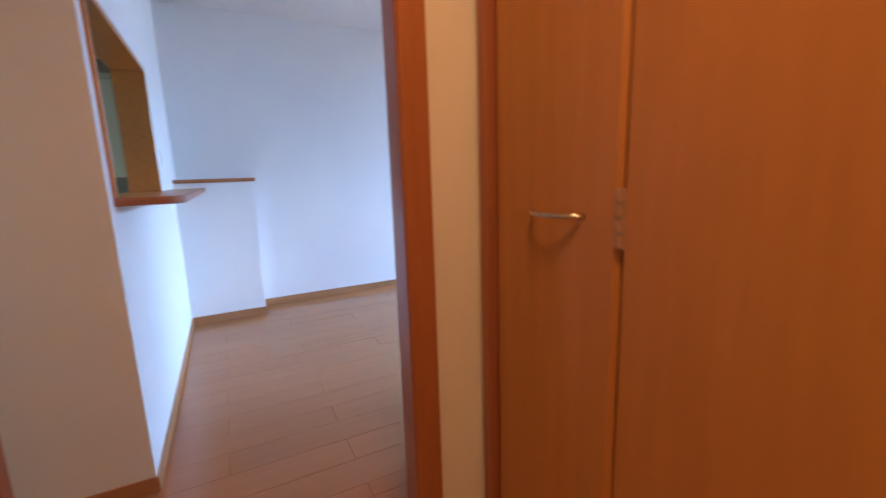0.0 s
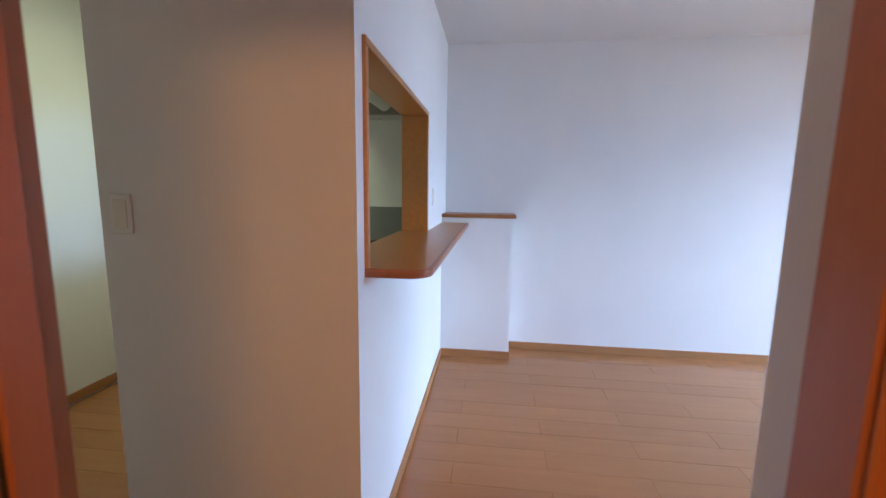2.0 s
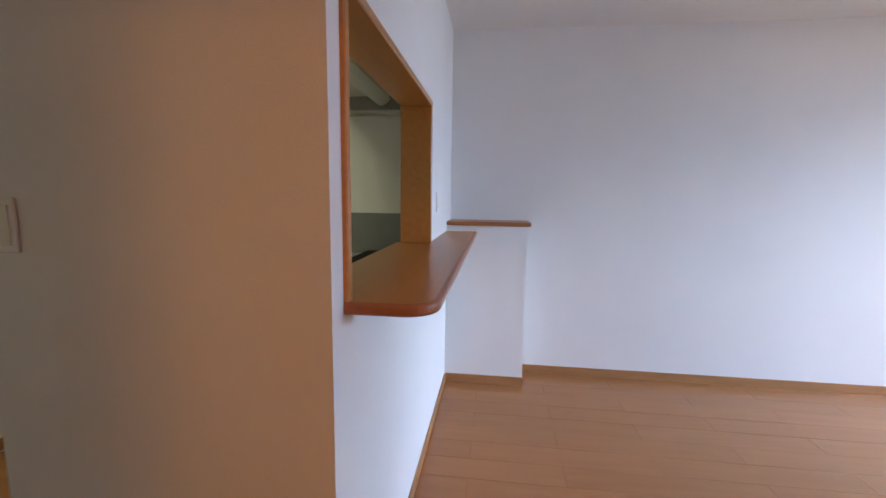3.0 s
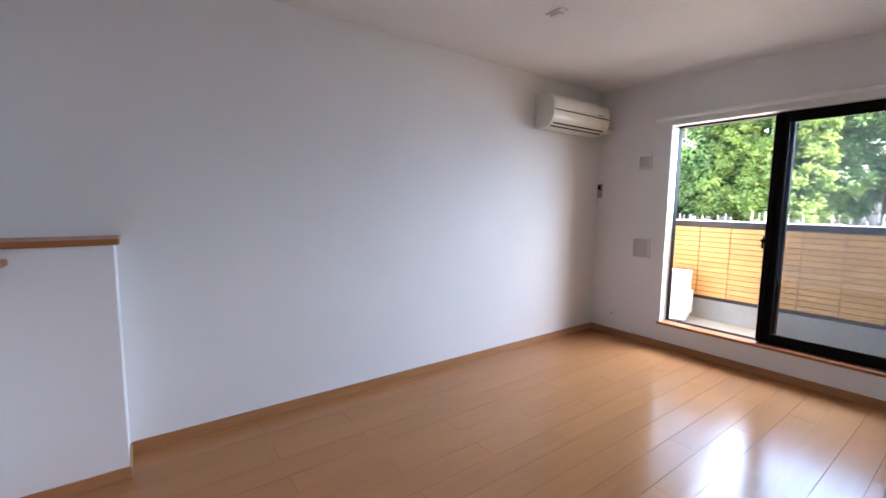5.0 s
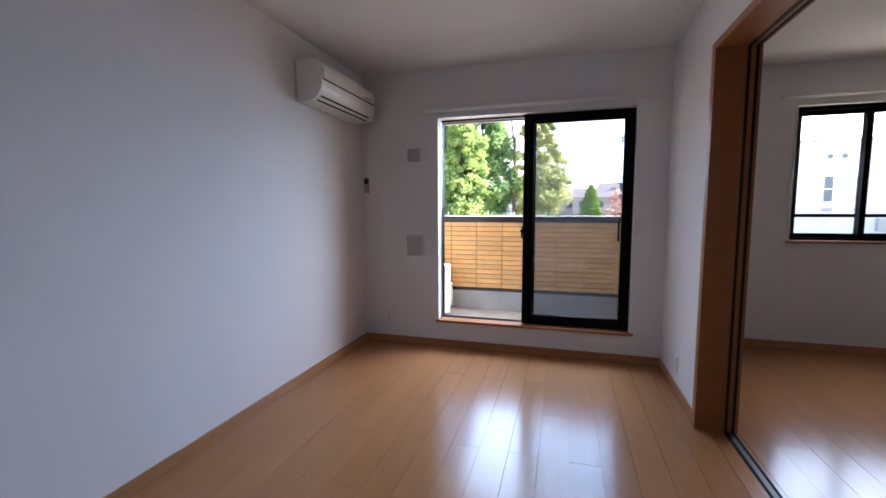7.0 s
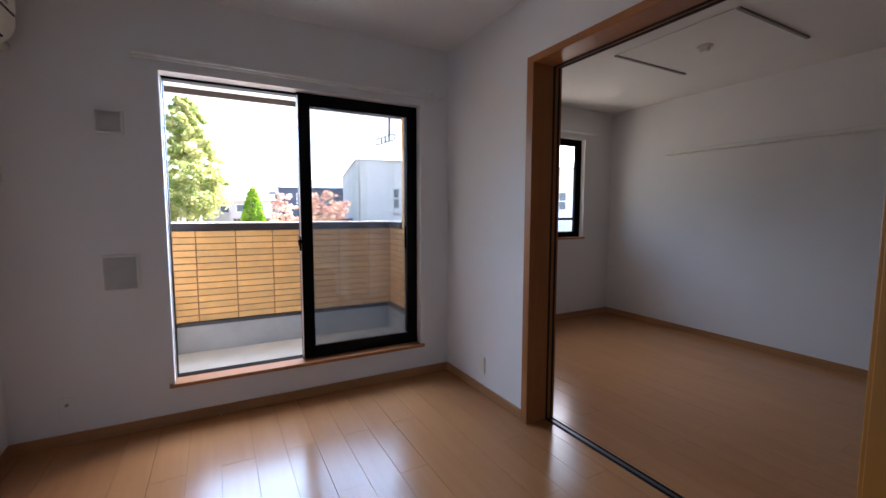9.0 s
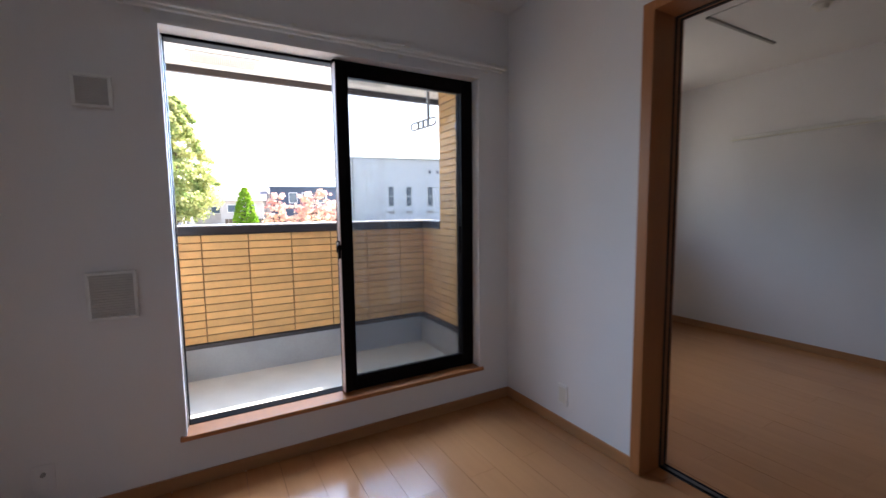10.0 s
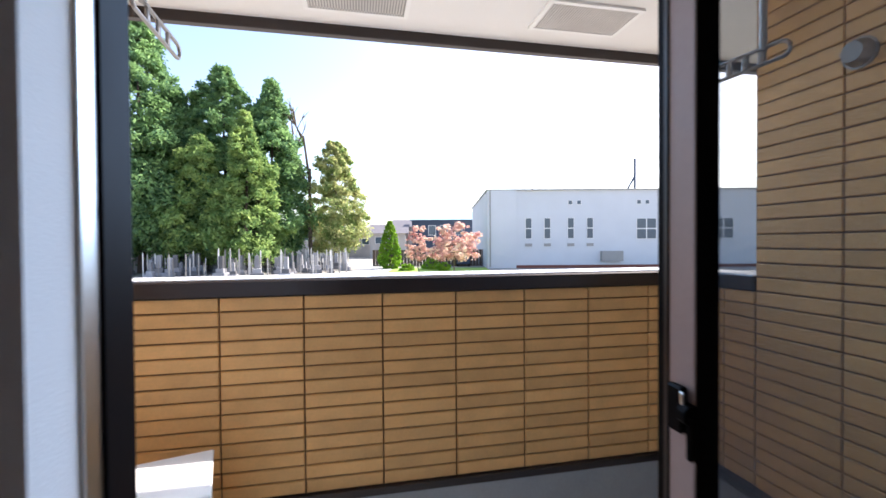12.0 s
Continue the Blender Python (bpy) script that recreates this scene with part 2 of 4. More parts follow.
structure("wall_hall", boxes((3.14, 5.4, -1.12, -1.0, -0.1, H), (5.4, 5.52, -1.12, 1.8, -0.1, H), (3.00, 3.03, 0.90, 1.72, -0.1, H), (3.0, 5.4, 1.60, 1.72, -0.1, H), (4.02, 5.4, 0.92, 1.04, -0.1, H), (3.03, 4.02, 0.92, 1.04, 2.05, H)),
          WALLPAPER, "plain wallpapered hall walls")
structure("wall_kitchen", boxes((-0.14, 3.14, -2.18, -2.085, -0.1, H), (3.055, 3.14, -2.085, -1.0, -0.1, H)), WALLPAPER, "plain wallpapered back wall of the kitchen")
structure("wall_bedroom_east", boxes((XB, XB + 0.13, 1.72, 5.32, -0.1, H)), WALLPAPER, "plain white bedroom wall with a hanging rail")
structure("wall_bedroom_north", boxes((2.68, 3.60, YB, 5.32, -0.1, H), (4.745, XB, YB, 5.32, -0.1, H), (3.60, 4.745, YB, 5.32, 2.07, H), (3.60, 4.745, YB, 5.32, -0.1, 0.94)), WALLPAPER, "white bedroom wall round the window")
structure("wall_bedroom_south", boxes((2.68, XB, 1.60, 1.72, -0.1, H)), WALLPAPER, "plain white back wall of the bedroom")
structure("wall_bedroom_west", boxes((2.53, 2.68, 4.60, 5.32, -0.1, H)), WALLPAPER, "short white bedroom wall beside the balcony")
structure("ceiling", boxes((-0.14, 5.52, -2.18, 4.60, H, H + 0.15), (2.53, 5.32, 4.60, 5.32, H, H + 0.15)), CEILING, "plain white papered ceiling", "ceiling")

# skirting boards
def skirting(name, *rows):
    return solid(name, boxes(*rows, bevel=0.0015), BASE, "brown wood-grain skirting board along the wall", "baseboard", kind="structure", at=(0, 0, 0))


skirting("baseboard_west", (0, 0.009, 0.54, YW, 0, 0.06))
skirting("baseboard_north", (0.009, XR - 0.009, YW - 0.009, YW, 0, 0.06))
skirting("baseboard_partition", (XR - 0.009, XR, S1 + 0.026, YW, 0, 0.06))
skirting("baseboard_counter", (0.245, 2.229, 0, 0.009, 0, 0.06), (2.22, 2.229, -0.81, 0, 0, 0.06))
skirting("baseboard_stub", (0.236, 0.245, 0.009, 0.541, 0, 0.06), (0.009, 0.236, 0.532, 0.541, 0, 0.06))
skirting("baseboard_kitchen", (0.6, 2.94, -2.085, -2.076, 0, 0.06))
skirting("baseboard_bedroom", (2.68, XB - 0.009, YB - 0.009, YB, 0, 0.06), (XB - 0.009, XB, 1.72, YB, 0, 0.06), (2.68, 2.689, S1 + 0.03, YB - 0.009, 0, 0.06))
skirting("baseboard_hall", (3.0, 3.009, 0.758, 0.88, 0, 0.06), (3.14, 3.149, -1.0, -0.07, 0, 0.06))

# low boxed-in ledge in the corner of the counter wall, with its wooden cap
ledge = thing("boxed_ledge", (0.12, 0.27, 0), "low white boxed-in ledge with a brown wooden cap", "ledge")
part("body", boxes((0, 0.236, 0, 0.532, 0, 1.09)), WALLPAPER, ledge)
part("cap", boxes((0, 0.252, 0.001, 0.555, 1.09, 1.117), bevel=0.005), TRIM, ledge, "brown wooden cap board")

# serving hatch: lining boards and the counter
hatch = thing("hatch_lining", (1.57, -0.06, 1.035), "brown wooden lining of the serving hatch", "hatch frame", kind="structure")
part("jamb", boxes((0.975, 1.000, -0.14, 0.012, 1.052, 1.70), bevel=0.003), COUNTER, hatch)
part("jamb", boxes((2.130, 2.155, -0.14, 0.012, 1.052, 1.70), bevel=0.003), COUNTER, hatch)
part("head", boxes((0.975, 2.155, -0.14, 0.0125, 1.70, 1.725), bevel=0.003), COUNTER, hatch)


def counter_outline(inset):
    """Front edge and free end of the counter, with its rounded corner."""
    r, x1, y1 = 0.075 - inset, 2.155 - inset, 0.203 - inset
    pts = [(0.237, y1)]
    for i in range(11):
        a = math.pi / 2 * (1 - i / 10)
        pts.append((x1 - r + r * math.cos(a), y1 - r + r * math.sin(a)))
    return pts + [(x1, 0.0005)]


counter = thing("breakfast_counter", (1.2, 0.05, 1.024), "honey-brown wooden counter board with a rounded reddish edge", "counter")
bm = bmesh.new()
profile(bm, [(0.237, 0.0005)] + counter_outline(0.014) + [(2.1405, 0.0005), (2.1405, -0.16), (0.976, -0.16), (0.976, 0.0005)], "z", 1.024, 1.0515)
part("board", bm, COUNTER, counter)
bm = bmesh.new()
profile(bm, counter_outline(0.0) + list(reversed(counter_outline(0.0138))), "z", 1.0235, 1.052)
es = [e for e in bm.edges if abs(e.verts[0].co.z - e.verts[1].co.z) < 1e-5 and all(min((v.co.x - p[0]) ** 2 + (v.co.y - p[1]) ** 2 for p in counter_outline(0.0)) < 1e-8 for v in e.verts) and min(v.co.y for v in e.verts) > 0.0]
bmesh.ops.bevel(bm, geom=es, offset=0.009, segments=3, affect="EDGES", profile=0.5)
part("edge_band", bm, REDWOOD, counter, "rounded reddish-brown edge band")

# hall door frame
frame_hall = thing("door_1", (3.03, 0.34, 0), "reddish-brown wooden frame of the hall door, door taken away", "door frame", kind="structure")
part("jamb", boxes((3.045, 3.158, D0 - 0.012, D0, 0, 2.04), bevel=0.002), REDWOOD, frame_hall, "reddish wood jamb")
part("door_stop", boxes((3.045, 3.083, D0, D0 + 0.010, 0, 2.03), bevel=0.002), REDWOOD, frame_hall)
part("seal", boxes((3.083, 3.086, D0, D0 + 0.004, 0, 2.03)), DARK, frame_hall, "dark rubber door seal")
part("casing", boxes((3.14, 3.158, D0 - 0.047, D0 - 0.012, 0, 2.04), bevel=0.003), TRIM, frame_hall, "orange-brown casing")
part("casing", boxes((2.998, 3.055, D0 - 0.050, D0 - 0.026, 0, 2.04), bevel=0.003), TRIM, frame_hall, "orange-brown casing")
part("jamb", boxes((2.942, 3.015, D1, 0.738, 0, 2.04), bevel=0.002), REDWOOD, frame_hall, "reddish wood jamb")
part("casing", boxes((3.0, 3.017, 0.7385, 0.757, 0, 2.04), bevel=0.003), TRIM, frame_hall, "orange-brown casing")
part("casing", boxes((3.0155, 3.024, D1 + 0.004, 0.755, 0, 2.04), bevel=0.003), TRIM, frame_hall, "orange-brown casing")
part("head", boxes((2.895, 3.158, D0 - 0.047, 0.782, 2.04, 2.07), bevel=0.002), REDWOOD, frame_hall)

# folding closet doors in the hall
closet = thing("folding_closet_door", (3.5, 0.9, 0), "orange-brown wood-grain folding closet doors, closed", "closet")
part("frame_post", boxes((3.03, 3.062, 0.880, 0.94, 0, 2.05), bevel=0.002), REDWOOD, closet)
part("frame_post", boxes((3.99, 4.02, 0.880, 0.94, 0, 2.05), bevel=0.002), REDWOOD, closet)
part("frame_head", boxes((3.062, 3.99, 0.880, 0.94, 2.02, 2.05), bevel=0.002), REDWOOD, closet)
for x0, x1 in ((3.070, 3.423), (3.427, 3.780), (3.784, 3.986)):
    part("panel", boxes((x0, x1, 0.900, 0.928, 0.01, 2.015), bevel=0.009), DOORWOOD, closet)
bow = [(3.205 + 0.14 * i / 16, 0.902 - 0.034 * math.sin(math.pi * i / 16) ** 0.6, 1.013) for i in range(17)]
part("handle", tube(bmesh.new(), bow, 0.005), STEEL, closet, "bowed brushed-metal pull handle", smooth=True)
hinge = part("hinge", boxes((3.415, 3.437, 0.8975, 0.900, 1.015 - 0.05, 1.015 + 0.05), bevel=0.001), HINGE, closet, "dull metal fold hinge")
for k in range(4):
    part("knuckle", rod(bmesh.new(), (3.425, 0.897, 1.015 - 0.046 + 0.025 * k), (3.425, 0.897, 1.015 - 0.028 + 0.025 * k), 0.005, 10), HINGE, hinge)


def switch_plate(name, at, normal, label, category, rockers=2, w=0.07, h=0.12):
    """A plate with rockers; normal: '+x', '-x', '-y' or '+y', the way it faces."""
    x, y, z = at
    t = thing(name, at, label, category)
    s = 1 if normal[0] == "+" else -1

    def b(u0, u1, v0, v1, d0, d1, bev):
        d0, d1 = s * d0, s * d1
        if normal[1] == "x":
            return boxes((x + d0, x + d1, y + u0, y + u1, z + v0, z + v1), bevel=bev)
        return boxes((x + u0, x + u1, y + d0, y + d1, z + v0, z + v1), bevel=bev)
    part("plate", b(-w / 2, w / 2, -h / 2, h / 2, 0, 0.008, 0.002), WHITE, t)
    for i in range(rockers):
        hh = 0.76 * h / max(rockers, 1)
        v0 = -0.38 * h + i * hh
        part("rocker", b(-w * 0.32, w * 0.32, v0 + 0.0015, v0 + hh - 0.0015, 0.008, 0.0115, 0.001), CREAM, t)
    return t


switch_plate("light_switch", (2.22, -0.735, 1.208), "+x", "white light switch on the kitchen end wall", "switch", 1, 0.07, 0.12)
switch_plate("light_switch", (3.14, -0.135, 1.24), "+x", "white double rocker light switch beside the hall door", "switch", 2, 0.09, 0.125)
switch_plate("wall_outlet", (XR, 3.95, 0.195), "-x", "white wall outlet above the skirting board", "outlet", 1, 0.07, 0.115)
switch_plate("light_switch", (0.72, 0.0, 1.25), "+y", "small white switch on the counter wall", "switch", 1, 0.06, 0.11)
jack = thing("cable_jack", (0.235, YW, 0.20), "white blank plate with a dark cable jack", "outlet")
part("plate", boxes((0.20, 0.27, YW - 0.006, YW, 0.14, 0.255), bevel=0.002), WALLPAPER, jack)
part("jack", rod(bmesh.new(), (0.235, YW - 0.016, 0.217), (0.235, YW - 0.004, 0.217), 0.008, 12), GREY, jack)


def wall_vent(at, w, h, mat_in, label):
    x, y, z = at
    t = thing("wall_vent", at, label, "vent", "vents beside the window")
    part("frame", boxes((x - w / 2, x + w / 2, y - 0.022, y, z + h / 2 - 0.012, z + h / 2), (x - w / 2, x + w / 2, y - 0.022, y, z - h / 2, z - h / 2 + 0.012),
                        (x - w / 2, x - w / 2 + 0.012, y - 0.022, y, z - h / 2 + 0.012, z + h / 2 - 0.012), (x + w / 2 - 0.012, x + w / 2, y - 0.022, y, z - h / 2 + 0.012, z + h / 2 - 0.012), bevel=0.002), WHITE, t)
    part("grille", boxes((x - w / 2 + 0.012, x + w / 2 - 0.012, y - 0.010, y - 0.002, z - h / 2 + 0.012, z + h / 2 - 0.012)), mat_in, t)
    n = 16
    for i in range(n):
        z0 = z - h / 2 + 0.014 + (h - 0.028) * i / n
        part("slat", boxes((x - w / 2 + 0.012, x + w / 2 - 0.012, y - 0.019, y - 0.010, z0, z0 + (h - 0.028) / n * 0.72)), mat_in, t)
    return t


wall_vent((0.497, YW, 0.895), 0.165, 0.195, VENTGREY, "grey louvred air vent with a white frame, lower on the wall")
wall_vent((0.487, YW, 1.692), 0.125, 0.125, VENTGREY, "small square grey air vent, higher on the wall")

remote = thing("remote_control", (0.042, YW, 1.43), "grey remote control in its holder on the wall", "remote control")
part("holder", boxes((0.018, 0.066, YW - 0.020, YW, 1.36, 1.43), bevel=0.003), CREAM, remote)
part("body", boxes((0.021, 0.063, YW - 0.034, YW - 0.010, 1.365, 1.50), bevel=0.003), GREY, remote)
part("display", boxes((0.025, 0.059, YW - 0.036, YW - 0.034, 1.445, 1.49)), BLACK, remote)


# wall air conditioner
def air_conditioner():
    y0, y1, z0, z1, d = 3.46, 4.26, 1.945, 2.222, 0.210
    ac = thing("air_conditioner", (0.1, (y0 + y1) / 2, z0), "aged white wall-mounted air conditioner with dark outlet slots", "air conditioner")
    pts = [(0.012, z0), (0.10, z0)]
    for i in range(8):
        a = -math.pi / 2 + math.pi / 2 * i / 7
        pts.append((0.10 + (d - 0.10) * math.cos(a), z0 + 0.12 + 0.12 * math.sin(a)))
    pts.append((d - 0.002, z0 + 0.17))
    for i in range(7):
        a = math.pi / 2 * i / 6
        pts.append((d - 0.085 + 0.080 * math.cos(a), z1 - 0.062 + 0.062 * math.sin(a)))
    pts += [(0.012, z1)]
    part("body", profile(bmesh.new(), pts, "y", y0, y1), CREAM, ac)
    part("back_plate", boxes((0, 0.012, y0 + 0.03, y1 - 0.03, z0 + 0.01, z1 - 0.01)), CREAM, ac)
    part("front_panel", boxes((d - 0.002, d + 0.007, y0 + 0.014, y1 - 0.012, z0 + 0.145, z1 - 0.070), bevel=0.003), CREAM, ac)
    part("panel_gap", boxes((d - 0.008, d + 0.0035, y0 + 0.014, y1 - 0.012, z0 + 0.135, z0 + 0.142)), DARK, ac)
    for k, a in enumerate((-0.80, -1.12)):
        cx, cz = 0.10 + (d - 0.10) * math.cos(a), z0 + 0.12 + 0.12 * math.sin(a)
        bm = boxes((-0.006, 0.003, y0 + 0.035, y1 - 0.05, -0.0055, 0.0055))
        bmesh.ops.transform(bm, verts=bm.verts[:], matrix=Matrix.Translation((cx, 0, cz)) @ Matrix.Rotation(-a, 4, "Y"))
        part("outlet_slot", bm, DARK, ac)
    part("lamp_window", boxes((d + 0.006, d + 0.0095, y1 - 0.20, y1 - 0.10, z0 + 0.115 + 0.04, z0 + 0.165)), GREY, ac)
    bm = bmesh.new()
    rod(bm, (0.105, y1 - 0.01, z0 + 0.06), (0.105, YW, z0 + 0.06), 0.028, 14)
    part("pipe_cover", bm, CREAM, ac, smooth=True)
    return ac


air_conditioner()


# sliding-door opening to the bedroom: linings with tracks
def sliding_frame():
    f = thing("door_2", (2.57, 2.73, 0), "brown wooden sliding-door frame with dark tracks, doors slid away", "door frame", kind="structure")
    for y0, y1 in ((S1 - 0.026, S1 + 0.026), (S0 - 0.026, S0)):
        part("jamb", boxes((2.492, 2.702, y0, y1, 0, 2.068), bevel=0.002), TRIM, f)
    for x in (2.643, 2.679):
        part("groove", boxes((x - 0.007, x + 0.007, S1 - 0.029, S1 - 0.0255, 0, 2.03)), DARK, f, "dark groove for the sliding doors")
        part("head_track", boxes((x - 0.009, x + 0.009, S0, S1 - 0.027, 2.026, 2.0292)), DARK, f, "dark overhead track")
        part("floor_rail", boxes((x - 0.005, x + 0.005, S0, S1 - 0.026, -0.003, 0.0045)), BLACK, f, "black floor rail")
    part("head", boxes((2.492, 2.702, S0, S1 - 0.026, 2.030, 2.068), bevel=0.002), TRIM, f)
    part("threshold", boxes((2.634, 2.688, S0, S1 - 0.026, -0.012, 0.0015)), CAP, f, "dark floor track strip")
    return f


sliding_frame()
panel2 = thing("sliding_door", (2.62, 2.05, 0), "brown wooden sliding doors stacked open at the end of the track", "door")
for k, x in enumerate((2.643, 2.679)):
    part("leaf", boxes((x - 0.015, x + 0.015, S0 + 0.002, S0 + 0.13 + 0.02 * k, 0.006, 2.024), bevel=0.002), DOORWOOD, panel2)


# windows
def sash(parent, x0, x1, yc, z0, z1, stile, depth=0.030, pane=GLASS):
    s = part("sash", boxes((x0, x0 + stile, yc - depth / 2, yc + depth / 2, z0, z1), (x1 - stile, x1, yc - depth / 2, yc + depth / 2, z0, z1),
                           (x0 + stile, x1 - stile, yc - depth / 2 + 0.001, yc + depth / 2 - 0.001, z0, z0 + stile), (x0 + stile, x1 - stile, yc - depth / 2 + 0.001, yc + depth / 2 - 0.001, z1 - stile, z1), bevel=0.002), BLACK, parent, "black aluminium sash")
    g = part("pane", boxes((x0 + stile - 0.004, x1 - stile + 0.004, yc - 0.003, yc + 0.003, z0 + stile - 0.004, z1 - stile + 0.004)), pane, s, "clear glass pane")
    g.visible_shadow = False
    return s


def lining(parent, x0, x1, z0, z1, ya, yb, t, mat):
    part("lining", boxes((x0, x0 + t, ya, yb, z0, z1)), mat, parent, "white window reveal")
    part("lining", boxes((x1 - t, x1, ya, yb, z0, z1)), mat, parent, "white window reveal")
    part("lining", boxes((x0, x1, ya, yb, z1, z1 + t)), mat, parent, "white window reveal")
    part("window_sill", boxes((x0 - 0.012, x1 + 0.012, ya - 0.012, yb, z0 - 0.022, z0), bevel=0.003), TRIM, parent, "brown wooden sill board")


win = thing("window_1", (1.5, 4.52, WZ0), "tall black aluminium sliding balcony window, one half open", "window", kind="structure")
lining(win, WX0, WX1, WZ0 + 0.003, WZ1 - 0.012, YW - 0.008, 4.535, 0.014, WALLPAPER)
for row in ((WX0 + 0.014, WX0 + 0.023, 4.535, 4.600, WZ0 - 0.01, WZ1 - 0.012), (WX1 - 0.030, WX1 - 0.014, 4.535, 4.60, WZ0 - 0.01, WZ1 - 0.012), (WX0 + 0.023, WX1 - 0.030, 4.535, 4.60, WZ1 - 0.026, WZ1 - 0.012), (WX0 + 0.023, WX1 - 0.030, 4.535, 4.60, WZ0 - 0.01, WZ0 + 0.005)):
    part("window_frame", boxes(row, bevel=0.002), BLACK, win, "black aluminium frame")
s1 = sash(win, 1.438, WX1 - 0.016, 4.515, WZ0 + 0.006, WZ1 - 0.014, 0.078)
s2 = sash(win, 1.482, WX1 - 0.030, 4.572, WZ0 + 0.006, WZ1 - 0.028, 0.050)
net = part("insect_screen", boxes((1.51, WX1 - 0.05, 4.600, 4.602, WZ0 + 0.03, WZ1 - 0.06)), MESHNET, win, "grey insect screen")
net.visible_shadow = False
part("screen_frame", boxes((1.508, 1.53, 4.595, 4.606, WZ0 + 0.014, WZ1 - 0.042), (WX1 - 0.068, WX1 - 0.040, 4.595, 4.606, WZ0 + 0.014, WZ1 - 0.042)), BLACK, win)
part("stile_cover", boxes((1.440, 1.474, 4.460, 4.4995, WZ0 + 0.02, WZ1 - 0.04), bevel=0.0015), BLACK, s1, "black cover along the meeting stile")
# thin facing whose brown-grey colour holds the reflection on the black stile
part("stile_face", boxes((1.437, 1.440, 4.4615, 4.505, WZ0 + 0.02, WZ1 - 0.04)), STILE_SHEEN, s1, "side face of the black stile, coloured brown-grey for its sheen")
part("edge_seal", boxes((1.435, 1.438, 4.508, 4.515, WZ0 + 0.02, WZ1 - 0.04)), CAP, s1, "dark pile seal along the sash edge")
part("latch_catch", boxes((1.423, 1.428, 4.466, 4.472, 1.045, 1.063), bevel=0.0015), STEEL, s1, "bright metal latch catch")
part("track_strip", boxes((WX0 + 0.014, WX0 + 0.019, 4.505, 4.535, WZ0 + 0.01, WZ1 - 0.03)), STEEL, win, "silver track edge")
part("latch", boxes((1.424, 1.437, 4.470, 4.4975, 1.005, 1.068), bevel=0.003), BLACK, s1, "black crescent latch")
bm = bmesh.new()
rod(bm, (1.4305, 4.470, 1.035), (1.4305, 4.456, 1.035), 0.014, 16)
box(bm, 1.4245, 1.4365, 4.453, 4.464, 0.975, 1.035, 0.003)
part("latch_lever", bm, BLACK, s1)
part("hand_pull", boxes((2.175, 2.190, 4.489, 4.500, 0.96, 1.12), bevel=0.003), BLACK, s1)

win2 = thing("window_2", (4.16, 5.25, 0.94), "black aluminium two-pane sliding bedroom window", "window", kind="structure")
lining(win2, 3.60, 4.745, 0.943, 2.058, YB - 0.008, 5.235, 0.012, WHITE)
for row in ((3.612, 3.645, 5.235, 5.32, 0.93, 2.058), (4.700, 4.733, 5.235, 5.32, 0.93, 2.058), (3.645, 4.700, 5.235, 5.32, 2.028, 2.058), (3.645, 4.700, 5.235, 5.32, 0.93, 0.962)):
    part("window_frame", boxes(row, bevel=0.002), BLACK, win2, "black aluminium frame")
sash(win2, 4.115, 4.700, 5.255, 0.96, 2.03, 0.045)
sash(win2, 3.645, 4.155, 5.288, 0.96, 2.03, 0.040)
part("latch", boxes((4.125, 4.147, 5.228, 5.238, 1.36, 1.46), bevel=0.003), BLACK, win2)
part("guard_bar", boxes((3.60, 4.745, 5.345, 5.37, 1.135, 1.165), bevel=0.003), BLACK, win2, "black outer guard bar")
part("guard_bracket", boxes((3.585, 3.60, 5.32, 5.37, 1.13, 1.17)), BLACK, win2)
part("guard_bracket", boxes((4.745, 4.76, 5.32, 5.37, 1.13, 1.17)), BLACK, win2)


def curtain_rail(x0, x1, y, z, label, brackets=3):
    t = thing("curtain_rail", ((x0 + x1) / 2, y, z), label, "curtain rail", "curtain rails")
    for d, zz in ((0.035, z), (0.075, z + 0.004)):
        part("rail", boxes((x0, x1, y - d - 0.009, y - d + 0.009, zz - 0.008, zz + 0.008), bevel=0.003), WHITE, t)
        for x in (x0, x1):
            part("end_cap", boxes((x - 0.012, x + 0.012, y - d - 0.012, y - d + 0.012, zz - 0.011, zz + 0.011), bevel=0.004), CREAM, t)
    for i in range(brackets):
        x = x0 + 0.08 + (x1 - x0 - 0.16) * i / (brackets - 1)
        part("bracket", boxes((x - 0.012, x + 0.012, y - 0.085, y, z + 0.012, z + 0.020), (x - 0.012, x + 0.012, y - 0.006, y, z - 0.015, z + 0.020)), CREAM, t)
    return t


curtain_rail(0.60, 2.42, YW, 2.04, "white double curtain rail above the balcony window", 4)
curtain_rail(3.48, 4.84, YB, 2.12, "white double curtain rail above the bedroom window")

# bedroom: picture rail, ceiling hatch and smoke alarm
rail = thing("picture_rail", (XB, 3.2, 1.84), "slim white hanging rail on the bedroom wall", "wall rail")
part("rail", boxes((XB - 0.030, XB, 1.9, 4.47, 1.825, 1.862), bevel=0.003), WHITE, rail)
part("lower_lip", boxes((XB - 0.042, XB - 0.030, 1.9, 4.47, 1.825, 1.836), bevel=0.001), CREAM, rail)
hatch2 = thing("ceiling_hatch", (4.06, 3.46, H), "flush white ceiling hatch with two grey edge strips", "ceiling hatch")
part("panel", boxes((3.63, 4.49, 3.06, 3.87, H - 0.006, H), bevel=0.002), CEILING, hatch2)
part("edge_strip", boxes((3.63, 4.49, 3.873, 3.895, H - 0.014, H), bevel=0.002), GREY, hatch2, "grey metal strip")
